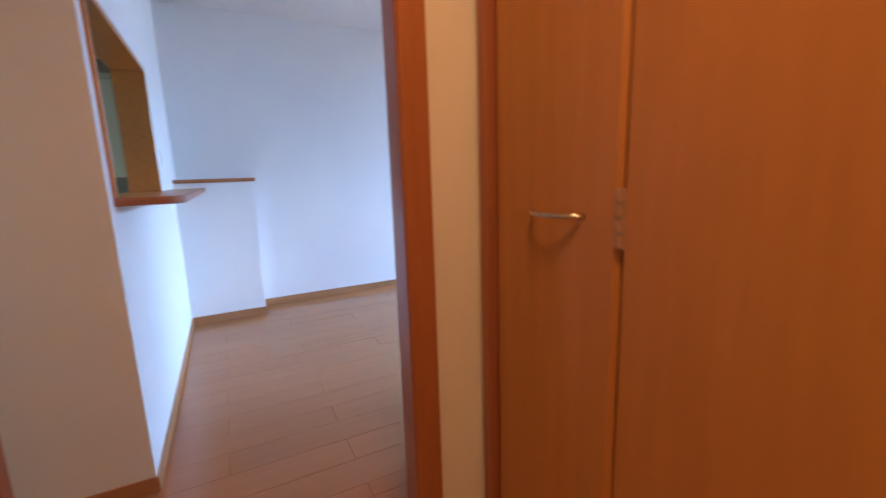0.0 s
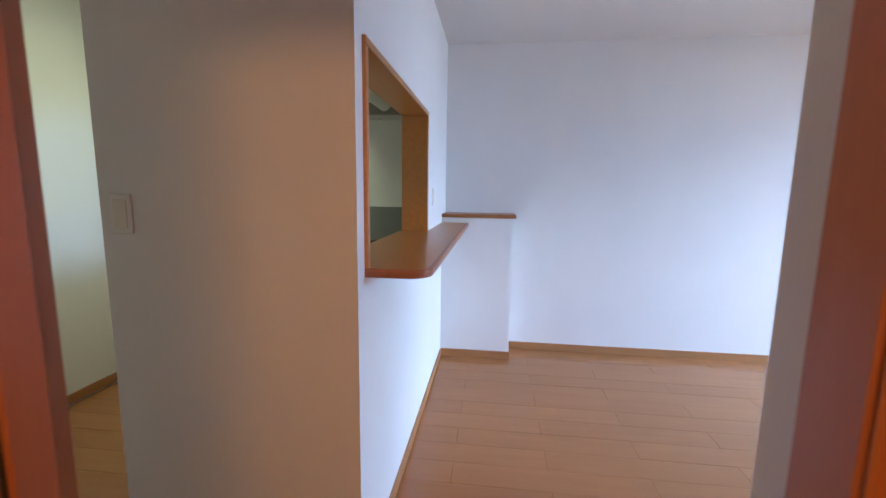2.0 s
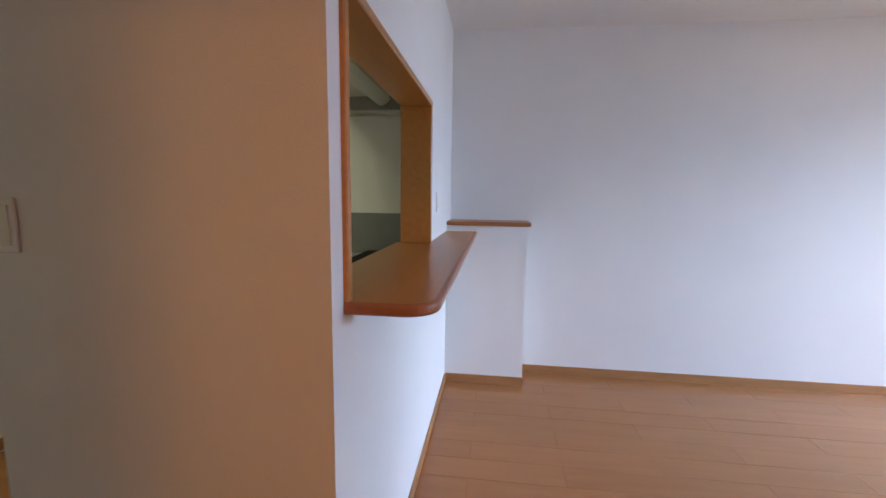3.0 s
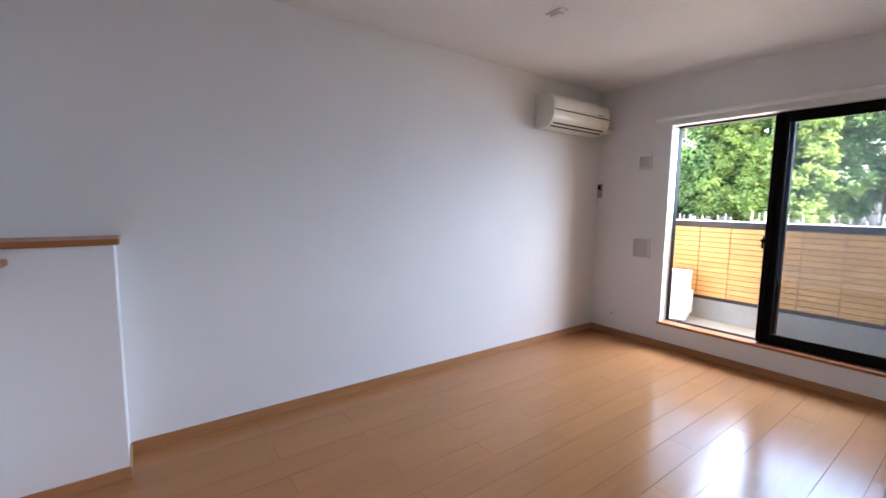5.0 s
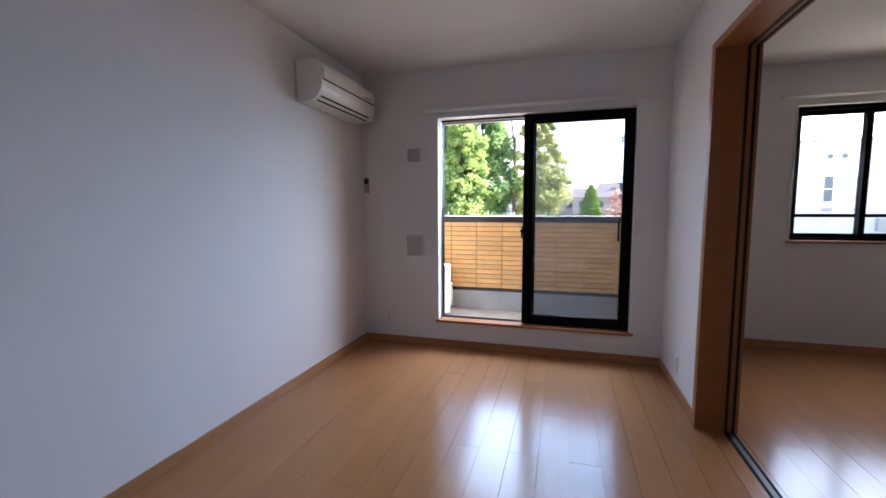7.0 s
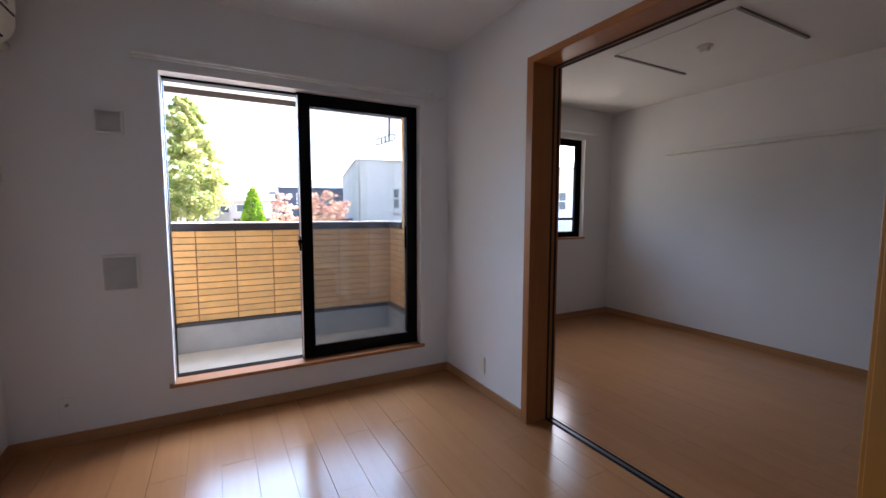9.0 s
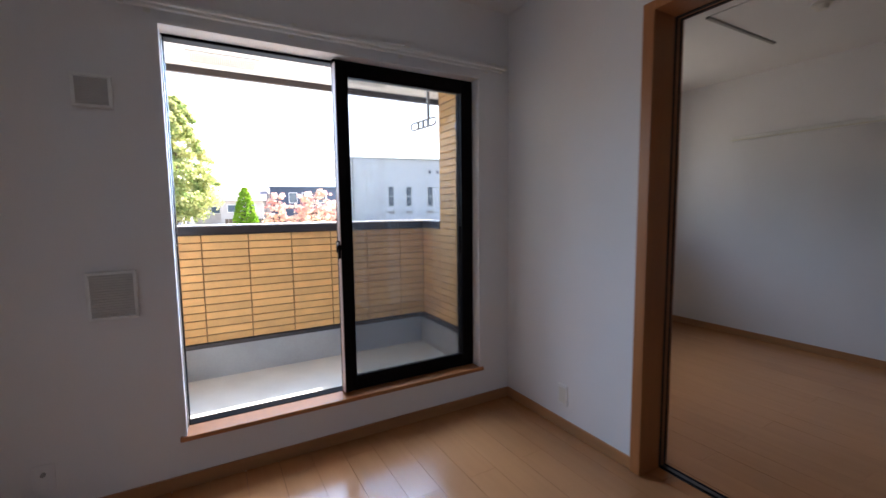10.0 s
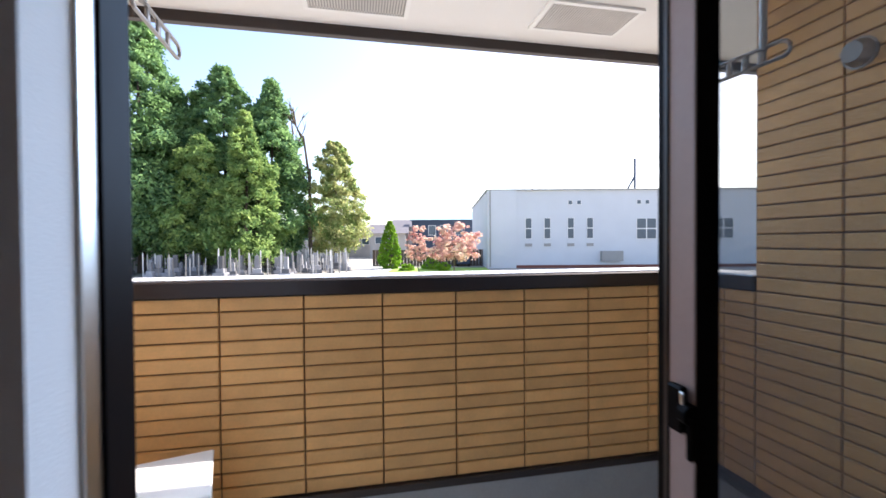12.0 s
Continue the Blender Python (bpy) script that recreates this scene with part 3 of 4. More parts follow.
part("edge_strip", boxes((3.63, 4.49, 3.035, 3.057, H - 0.014, H), bevel=0.002), GREY, hatch2, "grey metal strip")
alarm = thing("smoke_alarm", (4.03, 3.46, H - 0.006), "small round white smoke alarm on the ceiling", "smoke alarm")
part("base", rod(bmesh.new(), (4.03, 3.46, H - 0.006), (4.03, 3.46, H - 0.02), 0.05, 24), CREAM, alarm)
part("cap", rod(bmesh.new(), (4.03, 3.46, H - 0.02), (4.03, 3.46, H - 0.045), 0.038, 24, 0.028), CREAM, alarm)
rose = thing("ceiling_rosette", (0.87, 2.65, H), "white ceiling socket for a lamp", "ceiling socket")
part("base", boxes((0.81, 0.93, 2.62, 2.68, H - 0.012, H), bevel=0.003), WHITE, rose)
part("socket", boxes((0.835, 0.905, 2.63, 2.67, H - 0.028, H - 0.012), bevel=0.004), CREAM, rose)

# kitchen behind the hatch
cab = thing("kitchen_wall_cabinet", (1.05, -0.46, 1.96), "olive-lit white wall cabinets hung above the serving hatch", "kitchen cabinet")
part("body", boxes((0.005, 2.14, -0.80, -0.125, 1.955, H)), CREAM, cab)
for x in (0.01, 0.545, 1.08, 1.615):
    part("door", boxes((x, x + 0.525, -0.818, -0.80, 1.965, H - 0.01), bevel=0.002), CREAM, cab)
strip = thing("kitchen_light", (0.75, -0.47, 1.955), "white fluorescent strip light under the cabinet", "strip light")
part("base", boxes((0.15, 1.38, -0.53, -0.41, 1.93, 1.955), bevel=0.004), WHITE, strip)
bm = bmesh.new()
profile(bm, [(-0.535 + 0.13 * i / 10, 1.93 - 0.045 * math.sin(math.pi * i / 10)) for i in range(11)], "x", 0.13, 1.40)
part("diffuser", bm, WHITE, strip, "white plastic diffuser, switched off")
hood = thing("range_hood", (0.06, -0.45, 1.84), "grey metal range hood edge under the cabinet", "range hood")
part("body", boxes((0.0, 0.10, -0.72, -0.16, 1.86, 1.955), bevel=0.003), GREY, hood)
part("lip", boxes((0.0, 0.125, -0.75, -0.14, 1.842, 1.86), bevel=0.003), STEEL, hood)
sinkc = thing("kitchen_base_cabinet", (1.05, -0.45, 0), "kitchen base cabinet under a steel worktop", "kitchen cabinet")
part("body", boxes((0.005, 2.13, -0.74, -0.125, 0.08, 0.82)), CREAM, sinkc)
part("plinth", boxes((0.005, 2.13, -0.70, -0.125, 0.0, 0.08)), DARK, sinkc)
for x in (0.01, 0.54, 1.07, 1.60):
    part("door", boxes((x, x + 0.52, -0.758, -0.74, 0.09, 0.815), bevel=0.002), DOORWOOD, sinkc)
solid("kitchen_worktop", boxes((0.002, 2.135, -0.775, -0.122, 0.82, 0.855), bevel=0.003), STEEL, "brushed steel kitchen worktop", "worktop")
solid("stove_splash_plate", boxes((0.0, 0.006, -0.74, -0.15, 0.855, 1.15), bevel=0.002), material("dull_steel_plate", (0.25, 0.25, 0.24), 0.45, metal=0.8, vary=0.12, scale=6), "dull grey metal splash plate beside the stove", "splash plate")
stove = thing("gas_stove", (0.35, -0.45, 0.855), "black gas hob on the steel worktop", "stove")
part("body", boxes((0.06, 0.62, -0.60, -0.16, 0.855, 0.880), bevel=0.006), BLACK, stove)
for x in (0.20, 0.48):
    part("burner", rod(bmesh.new(), (x, -0.38, 0.880), (x, -0.38, 0.895), 0.055, 20), BLACK, stove)
    for k in range(4):
        bm = bmesh.new()
        a = math.pi / 2 * k + 0.78
        rod(bm, (x + 0.03 * math.cos(a), -0.38 + 0.03 * math.sin(a), 0.900), (x + 0.10 * math.cos(a), -0.38 + 0.10 * math.sin(a), 0.900), 0.005, 6)
        part("pan_support", bm, BLACK, stove)
solid("wall_post", boxes((0, 0.045, -0.850, -0.822, 0, H), bevel=0.002), TRIM, "brown wooden corner post in the kitchen", "post", kind="structure")

# hall ceiling lamp
hl = thing("hall_ceiling_lamp", (3.95, 0.42, H), "round warm ceiling lamp in the hall", "ceiling lamp")
part("ring", rod(bmesh.new(), (3.95, 0.42, H), (3.95, 0.42, H - 0.04), 0.16, 24), WHITE, hl)

kl = thing("kitchen_ceiling_lamp", (1.3, -1.0, H), "round white ceiling lamp in the kitchen", "ceiling lamp")
part("ring", rod(bmesh.new(), (1.3, -1.0, H), (1.3, -1.0, H - 0.05), 0.15, 24), WHITE, kl)

# kitchen outlet with a plug and cord low on the back wall
plug = thing("wall_outlet", (1.554, -2.085, 0.216), "white kitchen outlet with a dark plug and a short cord", "outlet")
part("plate", boxes((1.519, 1.589, -2.085, -2.077, 0.156, 0.276), bevel=0.002), WHITE, plug)
part("plug", boxes((1.540, 1.568, -2.077, -2.047, 0.20, 0.235), bevel=0.004), DARK, plug, "dark plug")
part("cord", tube(bmesh.new(), [(1.554, -2.05, 0.20), (1.556, -2.045, 0.14), (1.562, -2.045, 0.07), (1.58, -2.04, 0.012), (1.63, -2.02, 0.005)], 0.003, 6), WHITE, plug, "white cord", smooth=True)

# ---- balcony ----
structure("balcony_floor", boxes((-1.2, 2.49, 4.60, 5.80, -0.12, 0.05)), BALFLOOR, "grey screeded balcony floor with a sunlit strip", "balcony floor")
structure("wall_parapet", boxes((-1.2, 2.66, 5.66, 5.80, -0.3, 1.06), (2.52, 2.66, 5.32, 5.66, -0.3, 1.06)), JOINT, "balcony parapet core")
structure("parapet_plinth", boxes((-1.2, 2.49, 5.64, 5.66, 0.05, 0.275), (2.475, 2.52, 4.60, 5.64, 0.05, 0.275)), CONCRETE, "grey concrete upstand round the balcony", "upstand")
structure("plinth_trim", boxes((-1.2, 2.47, 5.632, 5.66, 0.275, 0.306), (2.468, 2.52, 4.60, 5.632, 0.275, 0.306), bevel=0.002), CAP, "dark brown metal trim under the tiles", "trim")
cap = thing("parapet_cap", (1.2, 5.73, 1.06), "dark brown metal coping along the balcony parapet", "coping", kind="structure")
part("coping", boxes((-1.2, 2.68, 5.635, 5.83, 1.066, 1.13), bevel=0.006), CAP, cap)
part("coping", boxes((2.495, 2.68, 5.33, 5.634, 1.066, 1.13), bevel=0.006), CAP, cap)
part("top_sheet", boxes((-1.2, 2.66, 5.65, 5.82, 1.13, 1.135)), PAINTSHEET, cap, "bright metal top sheet")
structure("wall_side", boxes((2.515, 2.535, 4.60, 5.32, -0.3, 2.42), (2.515, 5.32, 5.32, 5.335, -0.3, 0.93), (2.515, 3.60, 5.32, 5.335, 0.93, 2.42)), JOINT, "tiled outer wall beside the balcony")
structure("facade_west", boxes((-1.2, -0.14, 4.44, 4.60, -0.3, 2.6), (-1.3, -1.2, 4.44, 5.80, -0.3, 2.6)), TILE, "tan outer wall at the end of the balcony")
soffit_z = 2.31
structure("soffit", boxes((-1.3, 2.515, 4.60, 6.06, soffit_z, soffit_z + 0.03), (2.515, 7.5, 5.335, 6.06, soffit_z, soffit_z + 0.03)), SOFFIT, "white balcony soffit", "soffit")
structure("fascia", boxes((-1.3, 7.5, 6.06, 6.10, soffit_z - 0.05, soffit_z + 0.22), bevel=0.003), CAP, "dark brown fascia at the eaves", "fascia")
structure("roof", boxes((-1.5, 7.6, -2.3, 6.16, 2.56, 2.66)), CONCRETE, "grey flat roof slab over the flat", "roof")


def soffit_vent(x, y, w, d):
    z = soffit_z
    t = thing("soffit_vent", (x, y, z - 0.01), "white slatted soffit vent above the balcony", "vent", "soffit vents")
    part("frame", boxes((x - w / 2, x + w / 2, y - d / 2, y - d / 2 + 0.02, z - 0.012, z), (x - w / 2, x + w / 2, y + d / 2 - 0.02, y + d / 2, z - 0.012, z), (x - w / 2, x - w / 2 + 0.02, y - d / 2 + 0.02, y + d / 2 - 0.02, z - 0.012, z), (x + w / 2 - 0.02, x + w / 2, y - d / 2 + 0.02, y + d / 2 - 0.02, z - 0.012, z)), WHITE, t)
    part("backing", boxes((x - w / 2 + 0.02, x + w / 2 - 0.02, y - d / 2 + 0.02, y + d / 2 - 0.02, z - 0.003, z)), GREY, t)
    n = 34
    for i in range(n):
        x0 = x - w / 2 + 0.022 + (w - 0.044) * i / n
        part("slat", boxes((x0, x0 + (w - 0.044) / n * 0.55, y - d / 2 + 0.02, y + d / 2 - 0.02, z - 0.010, z - 0.003)), VENTGREY, t)


soffit_vent(1.01, 5.81, 0.46, 0.25)
soffit_vent(2.055, 5.79, 0.46, 0.25)

# laundry-pole arms hung from the soffit
def pole_arm(x, y0, ya, yb, za, zb, turn=0):
    """Post at y0; the arm with its pole holes runs from (ya, za) to (yb, zb), swung round the post by turn degrees."""
    t = thing("laundry_pole_holder", (x, y0, soffit_z), "silver laundry-pole holder hung from the soffit", "laundry holder", "laundry-pole holders")
    zp = za + (zb - za) * (y0 - ya) / (yb - ya)
    part("mount", boxes((x - 0.03, x + 0.03, y0 - 0.03, y0 + 0.03, soffit_z - 0.01, soffit_z), bevel=0.003), DULLSTEEL, t)
    part("post", rod(bmesh.new(), (x, y0, soffit_z - 0.01), (x, y0, zp + 0.02), 0.011, 12), DULLSTEEL, t)
    bm = bmesh.new()
    hh = 0.026
    ring = [(x, yb + hh * math.cos(a), zb + hh * math.sin(a)) for a in [math.pi * (i / 10 - 0.5) for i in range(11)]]
    ring += [(x, ya + hh * math.cos(a), za + hh * math.sin(a)) for a in [math.pi * (i / 10 + 0.5) for i in range(11)]]
    tube(bm, ring, 0.007, 8, True)
    for k in range(1, 4):
        u = k / 4
        yc, zc = ya + (yb - ya) * u, za + (zb - za) * u
        box(bm, x - 0.005, x + 0.005, yc - 0.011, yc + 0.011, zc - hh, zc + hh, 0.003)
    part("arm", bm, DULLSTEEL, t, "flat arm with pole holes", smooth=True)
    t.rotation_euler = (0, 0, radians(turn))


pole_arm(2.31, 5.13, 5.085, 5.275, 1.87, 1.85, 23)
pole_arm(0.37, 5.43, 5.39, 5.67, 1.985, 1.965)

lampw = thing("balcony_vent_hood", (2.505, 4.99, 1.83), "round silver vent hood on the tiled wall", "vent hood")
part("flange", rod(bmesh.new(), (2.515, 4.99, 1.83), (2.500, 4.99, 1.83), 0.048, 24), DULLSTEEL, lampw)
part("dome", rod(bmesh.new(), (2.500, 4.99, 1.83), (2.468, 4.99, 1.83), 0.042, 24, 0.030), DULLSTEEL, lampw, smooth=False)

# outdoor unit on the balcony
ou = thing("outdoor_unit", (0.545, 5.45, 0.05), "white air-conditioner outdoor unit standing askew on the balcony floor", "outdoor unit")
part("casing", boxes((-0.205, 0.54, 5.175, 5.445, 0.10, 0.592), bevel=0.012), WHITE, ou)
part("top_plate", boxes((-0.21, 0.545, 5.17, 5.45, 0.592, 0.605), bevel=0.004), WHITE, ou)
part("side_cover", boxes((0.54, 0.565, 5.30, 5.42, 0.16, 0.40), bevel=0.006), CREAM, ou)
bm = bmesh.new()
for k in range(9):
    ring = [(0.02 + (0.03 + 0.021 * k) * math.cos(2 * math.pi * i / 28), 5.168, 0.345 + (0.03 + 0.021 * k) * math.sin(2 * math.pi * i / 28)) for i in range(28)]
    tube(bm, ring, 0.003, 5, True)
part("fan_guard", bm, GREY, ou, "round grey fan guard")
for x in (-0.10, 0.44):
    part("foot", boxes((x - 0.03, x + 0.03, 5.16, 5.46, 0.05, 0.10), bevel=0.003), CONCRETE, ou)
ou.rotation_euler = (0, 0, radians(16))

# ---- outdoors ----
GROUND_Z = -1.8
VIEW = radians(-11.48)
FWD, RGT = Vector((-math.sin(VIEW), math.cos(VIEW), 0)), Vector((math.cos(VIEW), math.sin(VIEW), 0))
BASE_PT = Vector((1.0, 3.99, 0))


def afar(right, depth, z=GROUND_Z):
    p = BASE_PT + FWD * depth + RGT * right
    return Vector((p.x, p.y, z))


EARTH = material("pale_gravel_ground", (0.30, 0.28, 0.24), 0.95, vary=0.25, scale=0.15, fine=3, bump=0.3)
PAVING = material("pale_concrete_paving", (0.52, 0.51, 0.49), 0.9, vary=0.12, scale=0.5, fine=6, bump=0.2)
LAWN = material("green_lawn", (0.24, 0.38, 0.06), 0.9, vary=0.3, scale=0.3, fine=5, bump=0.3)
STONE = material("grey_gravestone", (0.22, 0.22, 0.23), 0.6, vary=0.25, scale=1.5, fine=30, rnd=0.6, bump=0.1)
PALEWOOD = material("weathered_wood_grave_tablet", (0.54, 0.51, 0.47), 0.8, vary=0.2, scale=2, fine=30, rnd=0.65, bump=0.1)
BARK = material("grey_brown_bark", (0.11, 0.08, 0.06), 0.95, vary=0.3, scale=3, fine=25, bump=0.5)
PLASTER = material("white_building_render", (0.62, 0.64, 0.66), 0.8, vary=0.05, scale=0.4, fine=12, bump=0.1)
ROOFBLUE = material("pale_blue_roof", (0.30, 0.46, 0.58), 0.6, vary=0.1, scale=0.5, fine=8)
DARKWALL = material("dark_blue_house_wall", (0.05, 0.07, 0.11), 0.7, vary=0.15, scale=0.6, fine=8)
HOUSE = material("beige_house_wall", (0.48, 0.44, 0.40), 0.8, vary=0.12, scale=0.5, fine=8)
HOUSEROOF = material("grey_tiled_roof", (0.16, 0.15, 0.16), 0.7, vary=0.15, scale=0.5, fine=10)
FARGLASS = material("dark_window_glass", (0.10, 0.13, 0.16), 0.1, vary=0.1, bump=0)


def leaf_material(name, dark, light, through_light=0.5):
    """Leaves of mixed tint that let part of the sun through."""
    m = bpy.data.materials.new(name)
    m.use_nodes = True
    n, l = nodes_of(m)
    n.clear()
    g, ramp, df, tl, mx, out = (n.new("ShaderNode" + k) for k in ("NewGeometry", "ValToRGB", "BsdfDiffuse", "BsdfTranslucent", "MixShader", "OutputMaterial"))
    ramp.color_ramp.elements[0].color = (*dark, 1)
    ramp.color_ramp.elements[1].color = (*light, 1)
    tc, nz, mr, mm = (n.new("ShaderNode" + k) for k in ("TexCoord", "TexNoise", "MapRange", "Math"))
    nz.inputs["Scale"].default_value, nz.inputs["Detail"].default_value = 0.7, 2
    mr.inputs["From Min"].default_value, mr.inputs["From Max"].default_value = 0.36, 0.64
    mr.inputs["To Max"].default_value = 0.62
    mm.operation = "MULTIPLY_ADD"
    mm.inputs[1].default_value = 0.38
    l.new(tc.outputs["Object"], nz.inputs["Vector"])
    l.new(nz.outputs["Fac"], mr.inputs["Value"])
    l.new(g.outputs["Random Per Island"], mm.inputs[0])
    l.new(mr.outputs[0], mm.inputs[2])
    l.new(mm.outputs[0], ramp.inputs[0])
    l.new(ramp.outputs[0], df.inputs["Color"])
    l.new(ramp.outputs[0], tl.inputs["Color"])
    mx.inputs[0].default_value = through_light
    l.new(df.outputs[0], mx.inputs[1])
    l.new(tl.outputs[0], mx.inputs[2])
    l.new(mx.outputs[0], out.inputs[0])
    return m


CEDAR = leaf_material("dark_cedar_foliage", (0.07, 0.16, 0.09), (0.32, 0.50, 0.19))
CEDAR2 = leaf_material("yellow_green_foliage", (0.13, 0.25, 0.09), (0.42, 0.54, 0.18))
CONE = leaf_material("bright_green_shrub_foliage", (0.13, 0.31, 0.03), (0.34, 0.52, 0.06))
LIGHT_CEDAR = leaf_material("straw_and_green_foliage", (0.17, 0.30, 0.09), (0.64, 0.60, 0.29))
PINK = leaf_material("pink_spring_blossom", (0.60, 0.25, 0.26), (0.95, 0.82, 0.66))

structure("ground", boxes((-900, 900, 5.9, 1800, GROUND_Z - 1, GROUND_Z), (-900, 900, -900, 5.9, GROUND_Z - 1, GROUND_Z - 0.002)), EARTH, "pale gravelly ground out to the horizon", "ground")
lawn = boxes((-6, 5.2, 36, 52, 0.004, 0.02))
bmesh.ops.transform(lawn, verts=lawn.verts[:], matrix=Matrix.Translation(afar(0, 0)) @ Matrix.Rotation(VIEW, 4, "Z"))
path = boxes((-10.2, -6.1, 24, 60, 0.004, 0.03))
bmesh.ops.transform(path, verts=path.verts[:], matrix=Matrix.Translation(afar(0, 0)) @ Matrix.Rotation(VIEW, 4, "Z"))
structure("path", path, PAVING, "pale paved path between the graves and the lawn", "path")
structure("lawn", lawn, LAWN, "bright green lawn before the shrubs", "lawn")


def leaves(rng, clumps, per, size):
    """Leaf quads scattered round clump centres (x, y, z, spread)."""
    vs, fs = [], []
    for cx, cy, cz, sp in clumps:
        for _ in range(per):
            d = Vector((rng.gauss(0, 1), rng.gauss(0, 1), rng.gauss(0, 0.8))) * sp * 0.5
            c = Vector((cx, cy, cz)) + d
            u = Vector((rng.uniform(-1, 1), rng.uniform(-1, 1), rng.uniform(-1, 0.4))).normalized()
            w = u.cross(Vector((rng.uniform(-1, 1), rng.uniform(-1, 1), rng.uniform(-1, 1)))).normalized()
            s = size * rng.uniform(0.6, 1.35)
            k = len(vs)
            vs += [c - u * s, c + w * s * 0.45, c + u * s, c - w * s * 0.45]
            fs.append((k, k + 1, k + 2, k + 3))
    return vs, fs


def tree(name, at, height, radius, mat, label, seed, clumps=330, per=85, size=0.17, bare=0.10, power=0.72, lean=0.0, puff=0.26, lobed=True):
    rng = random.Random(seed)
    t = thing(name, tuple(at), label, "tree")
    ORIGIN[t.name] = (0, 0, 0)
    bm = bmesh.new()
    prev = Vector((0, 0, -0.1))
    for i in range(1, 9):
        p = Vector((rng.gauss(0, 0.12) + lean * i, rng.gauss(0, 0.12), height * 0.97 * i / 8))
        r0 = max(0.04, height * 0.014 * (1 - (i - 1) / 8.2))
        rod(bm, prev, p, r0, 8, max(0.03, height * 0.014 * (1 - i / 8.2)))
        prev = p
    part("trunk", bm, BARK, t)
    cl, limbs = [], bmesh.new()
    lobes = [(rng.uniform(0, 6.28), rng.uniform(0, 0.95), rng.uniform(0.55, 1.45)) for _ in range(26)]
    for i in range(clumps):
        h = bare + (1 - bare) * (rng.random() ** 0.9)
        f = (h - bare) / (1 - bare)
        r = radius * (min(1.0, (1 - f) * 1.25 + 0.03) ** power) * min(1, 0.6 + f * 2.0)
        a = rng.uniform(0, 6.28)
        for la, lh, lk in lobes if lobed else ():
            if abs(f - lh) < 0.07 and math.cos(a - la) > 0.45:
                r *= lk
        rr = min(r, radius * 1.25) * (0.42 + 0.58 * rng.random() ** 0.5)
        p = (rr * math.cos(a), rr * math.sin(a), h * height - 0.12 * rr)
        cl.append((*p, rng.uniform(0.5, 1.15) * (0.30 + 0.70 * (1 - f)) * radius * puff))
        if i % 9 == 0:
            rod(limbs, (0, 0, h * height + 0.05 * rr), p, 0.05, 5, 0.015)
    tagged(part("branching", limbs, BARK, t), kind="stuff")
    vs, fs = leaves(rng, cl, per, size)
    me = bpy.data.meshes.new("crown")
    me.from_pydata(vs, [], fs)
    me.materials.append(mat)
    ob = new("crown", me)
    ob.parent = t
    tagged(ob, label, kind="stuff")
    return t


def on_ray(heading, depth):
    a = radians(heading)
    d = depth / math.cos(a - VIEW)
    return (BASE_PT.x - math.sin(a) * d, BASE_PT.y + math.cos(a) * d, GROUND_Z)


DK = "tall dark green cedar at the edge of the graveyard"
YG = "yellow-green younger cedar in front of the tall ones"
tree("cedar_tree", on_ray(24.5, 46), 28.0, 6.6, CEDAR, DK, 1, 520, 100, 0.26)
tree("cedar_tree", on_ray(21.0, 49), 21.0, 6.0, CEDAR, DK, 2, 480, 100, 0.26)
tree("cedar_tree", on_ray(28.5, 44), 24.0, 5.2, CEDAR, DK, 9, 420, 90, 0.26)
tree("cedar_tree", on_ray(33.0, 42), 25.0, 5.2, CEDAR, DK, 11, 380, 90, 0.26)
tree("cedar_tree", on_ray(16.2, 50), 24.0, 5.4, CEDAR, DK, 3, 520, 100, 0.26, power=0.6)
tree("cedar_tree", on_ray(18.6, 46), 15.0, 4.0, CEDAR2, YG, 4, 330, 100, 0.24, power=0.75)
tree("cedar_tree", on_ray(13.8, 46), 17.5, 3.9, CEDAR2, YG, 5, 380, 100, 0.24, 0.08, power=0.72)
tree("cedar_tree", on_ray(10.6, 52), 23.3, 4.8, CEDAR, DK, 6, 500, 100, 0.25)
tree("cedar_tree", on_ray(3.0, 54), 16.2, 3.7, LIGHT_CEDAR, "straw and green thin-leaved cedar standing apart", 7, 330, 90, 0.22, 0.16, 0.45)
tree("conical_shrub", on_ray(-4.2, 51), 5.8, 1.5, CONE, "clipped bright green conical shrub", 8, 620, 50, 0.10, 0.01, 0.62, puff=0.13, lobed=False)
tree("blossom_tree", on_ray(-8.2, 43), 4.9, 1.5, PINK, "small pale pink flowering tree by the lawn", 12, 110, 34, 0.13, 0.30, 0.3, puff=0.2)
tree("blossom_tree", on_ray(-13.0, 43), 5.2, 2.4, PINK, "wide pink and cream flowering tree by the lawn", 13, 190, 36, 0.14, 0.30, 0.3, puff=0.2)
for k, (hd, dp, hh, rad) in enumerate(((-6.5, 47, 0.8, 0.9), (-9.8, 49, 1.3, 1.1), (-11.5, 47, 0.9, 0.8))):
    tree("low_bush", on_ray(hd, dp), hh, rad, CONE, "low round green bush on the lawn", 30 + k, 60, 40, 0.10, 0.02, 0.3)

rng = random.Random(21)
bare = thing("bare_tree", on_ray(6.2, 52), "leafless grey tree between the cedars", "tree")
ORIGIN[bare.name] = (0, 0, 0)
bm = bmesh.new()


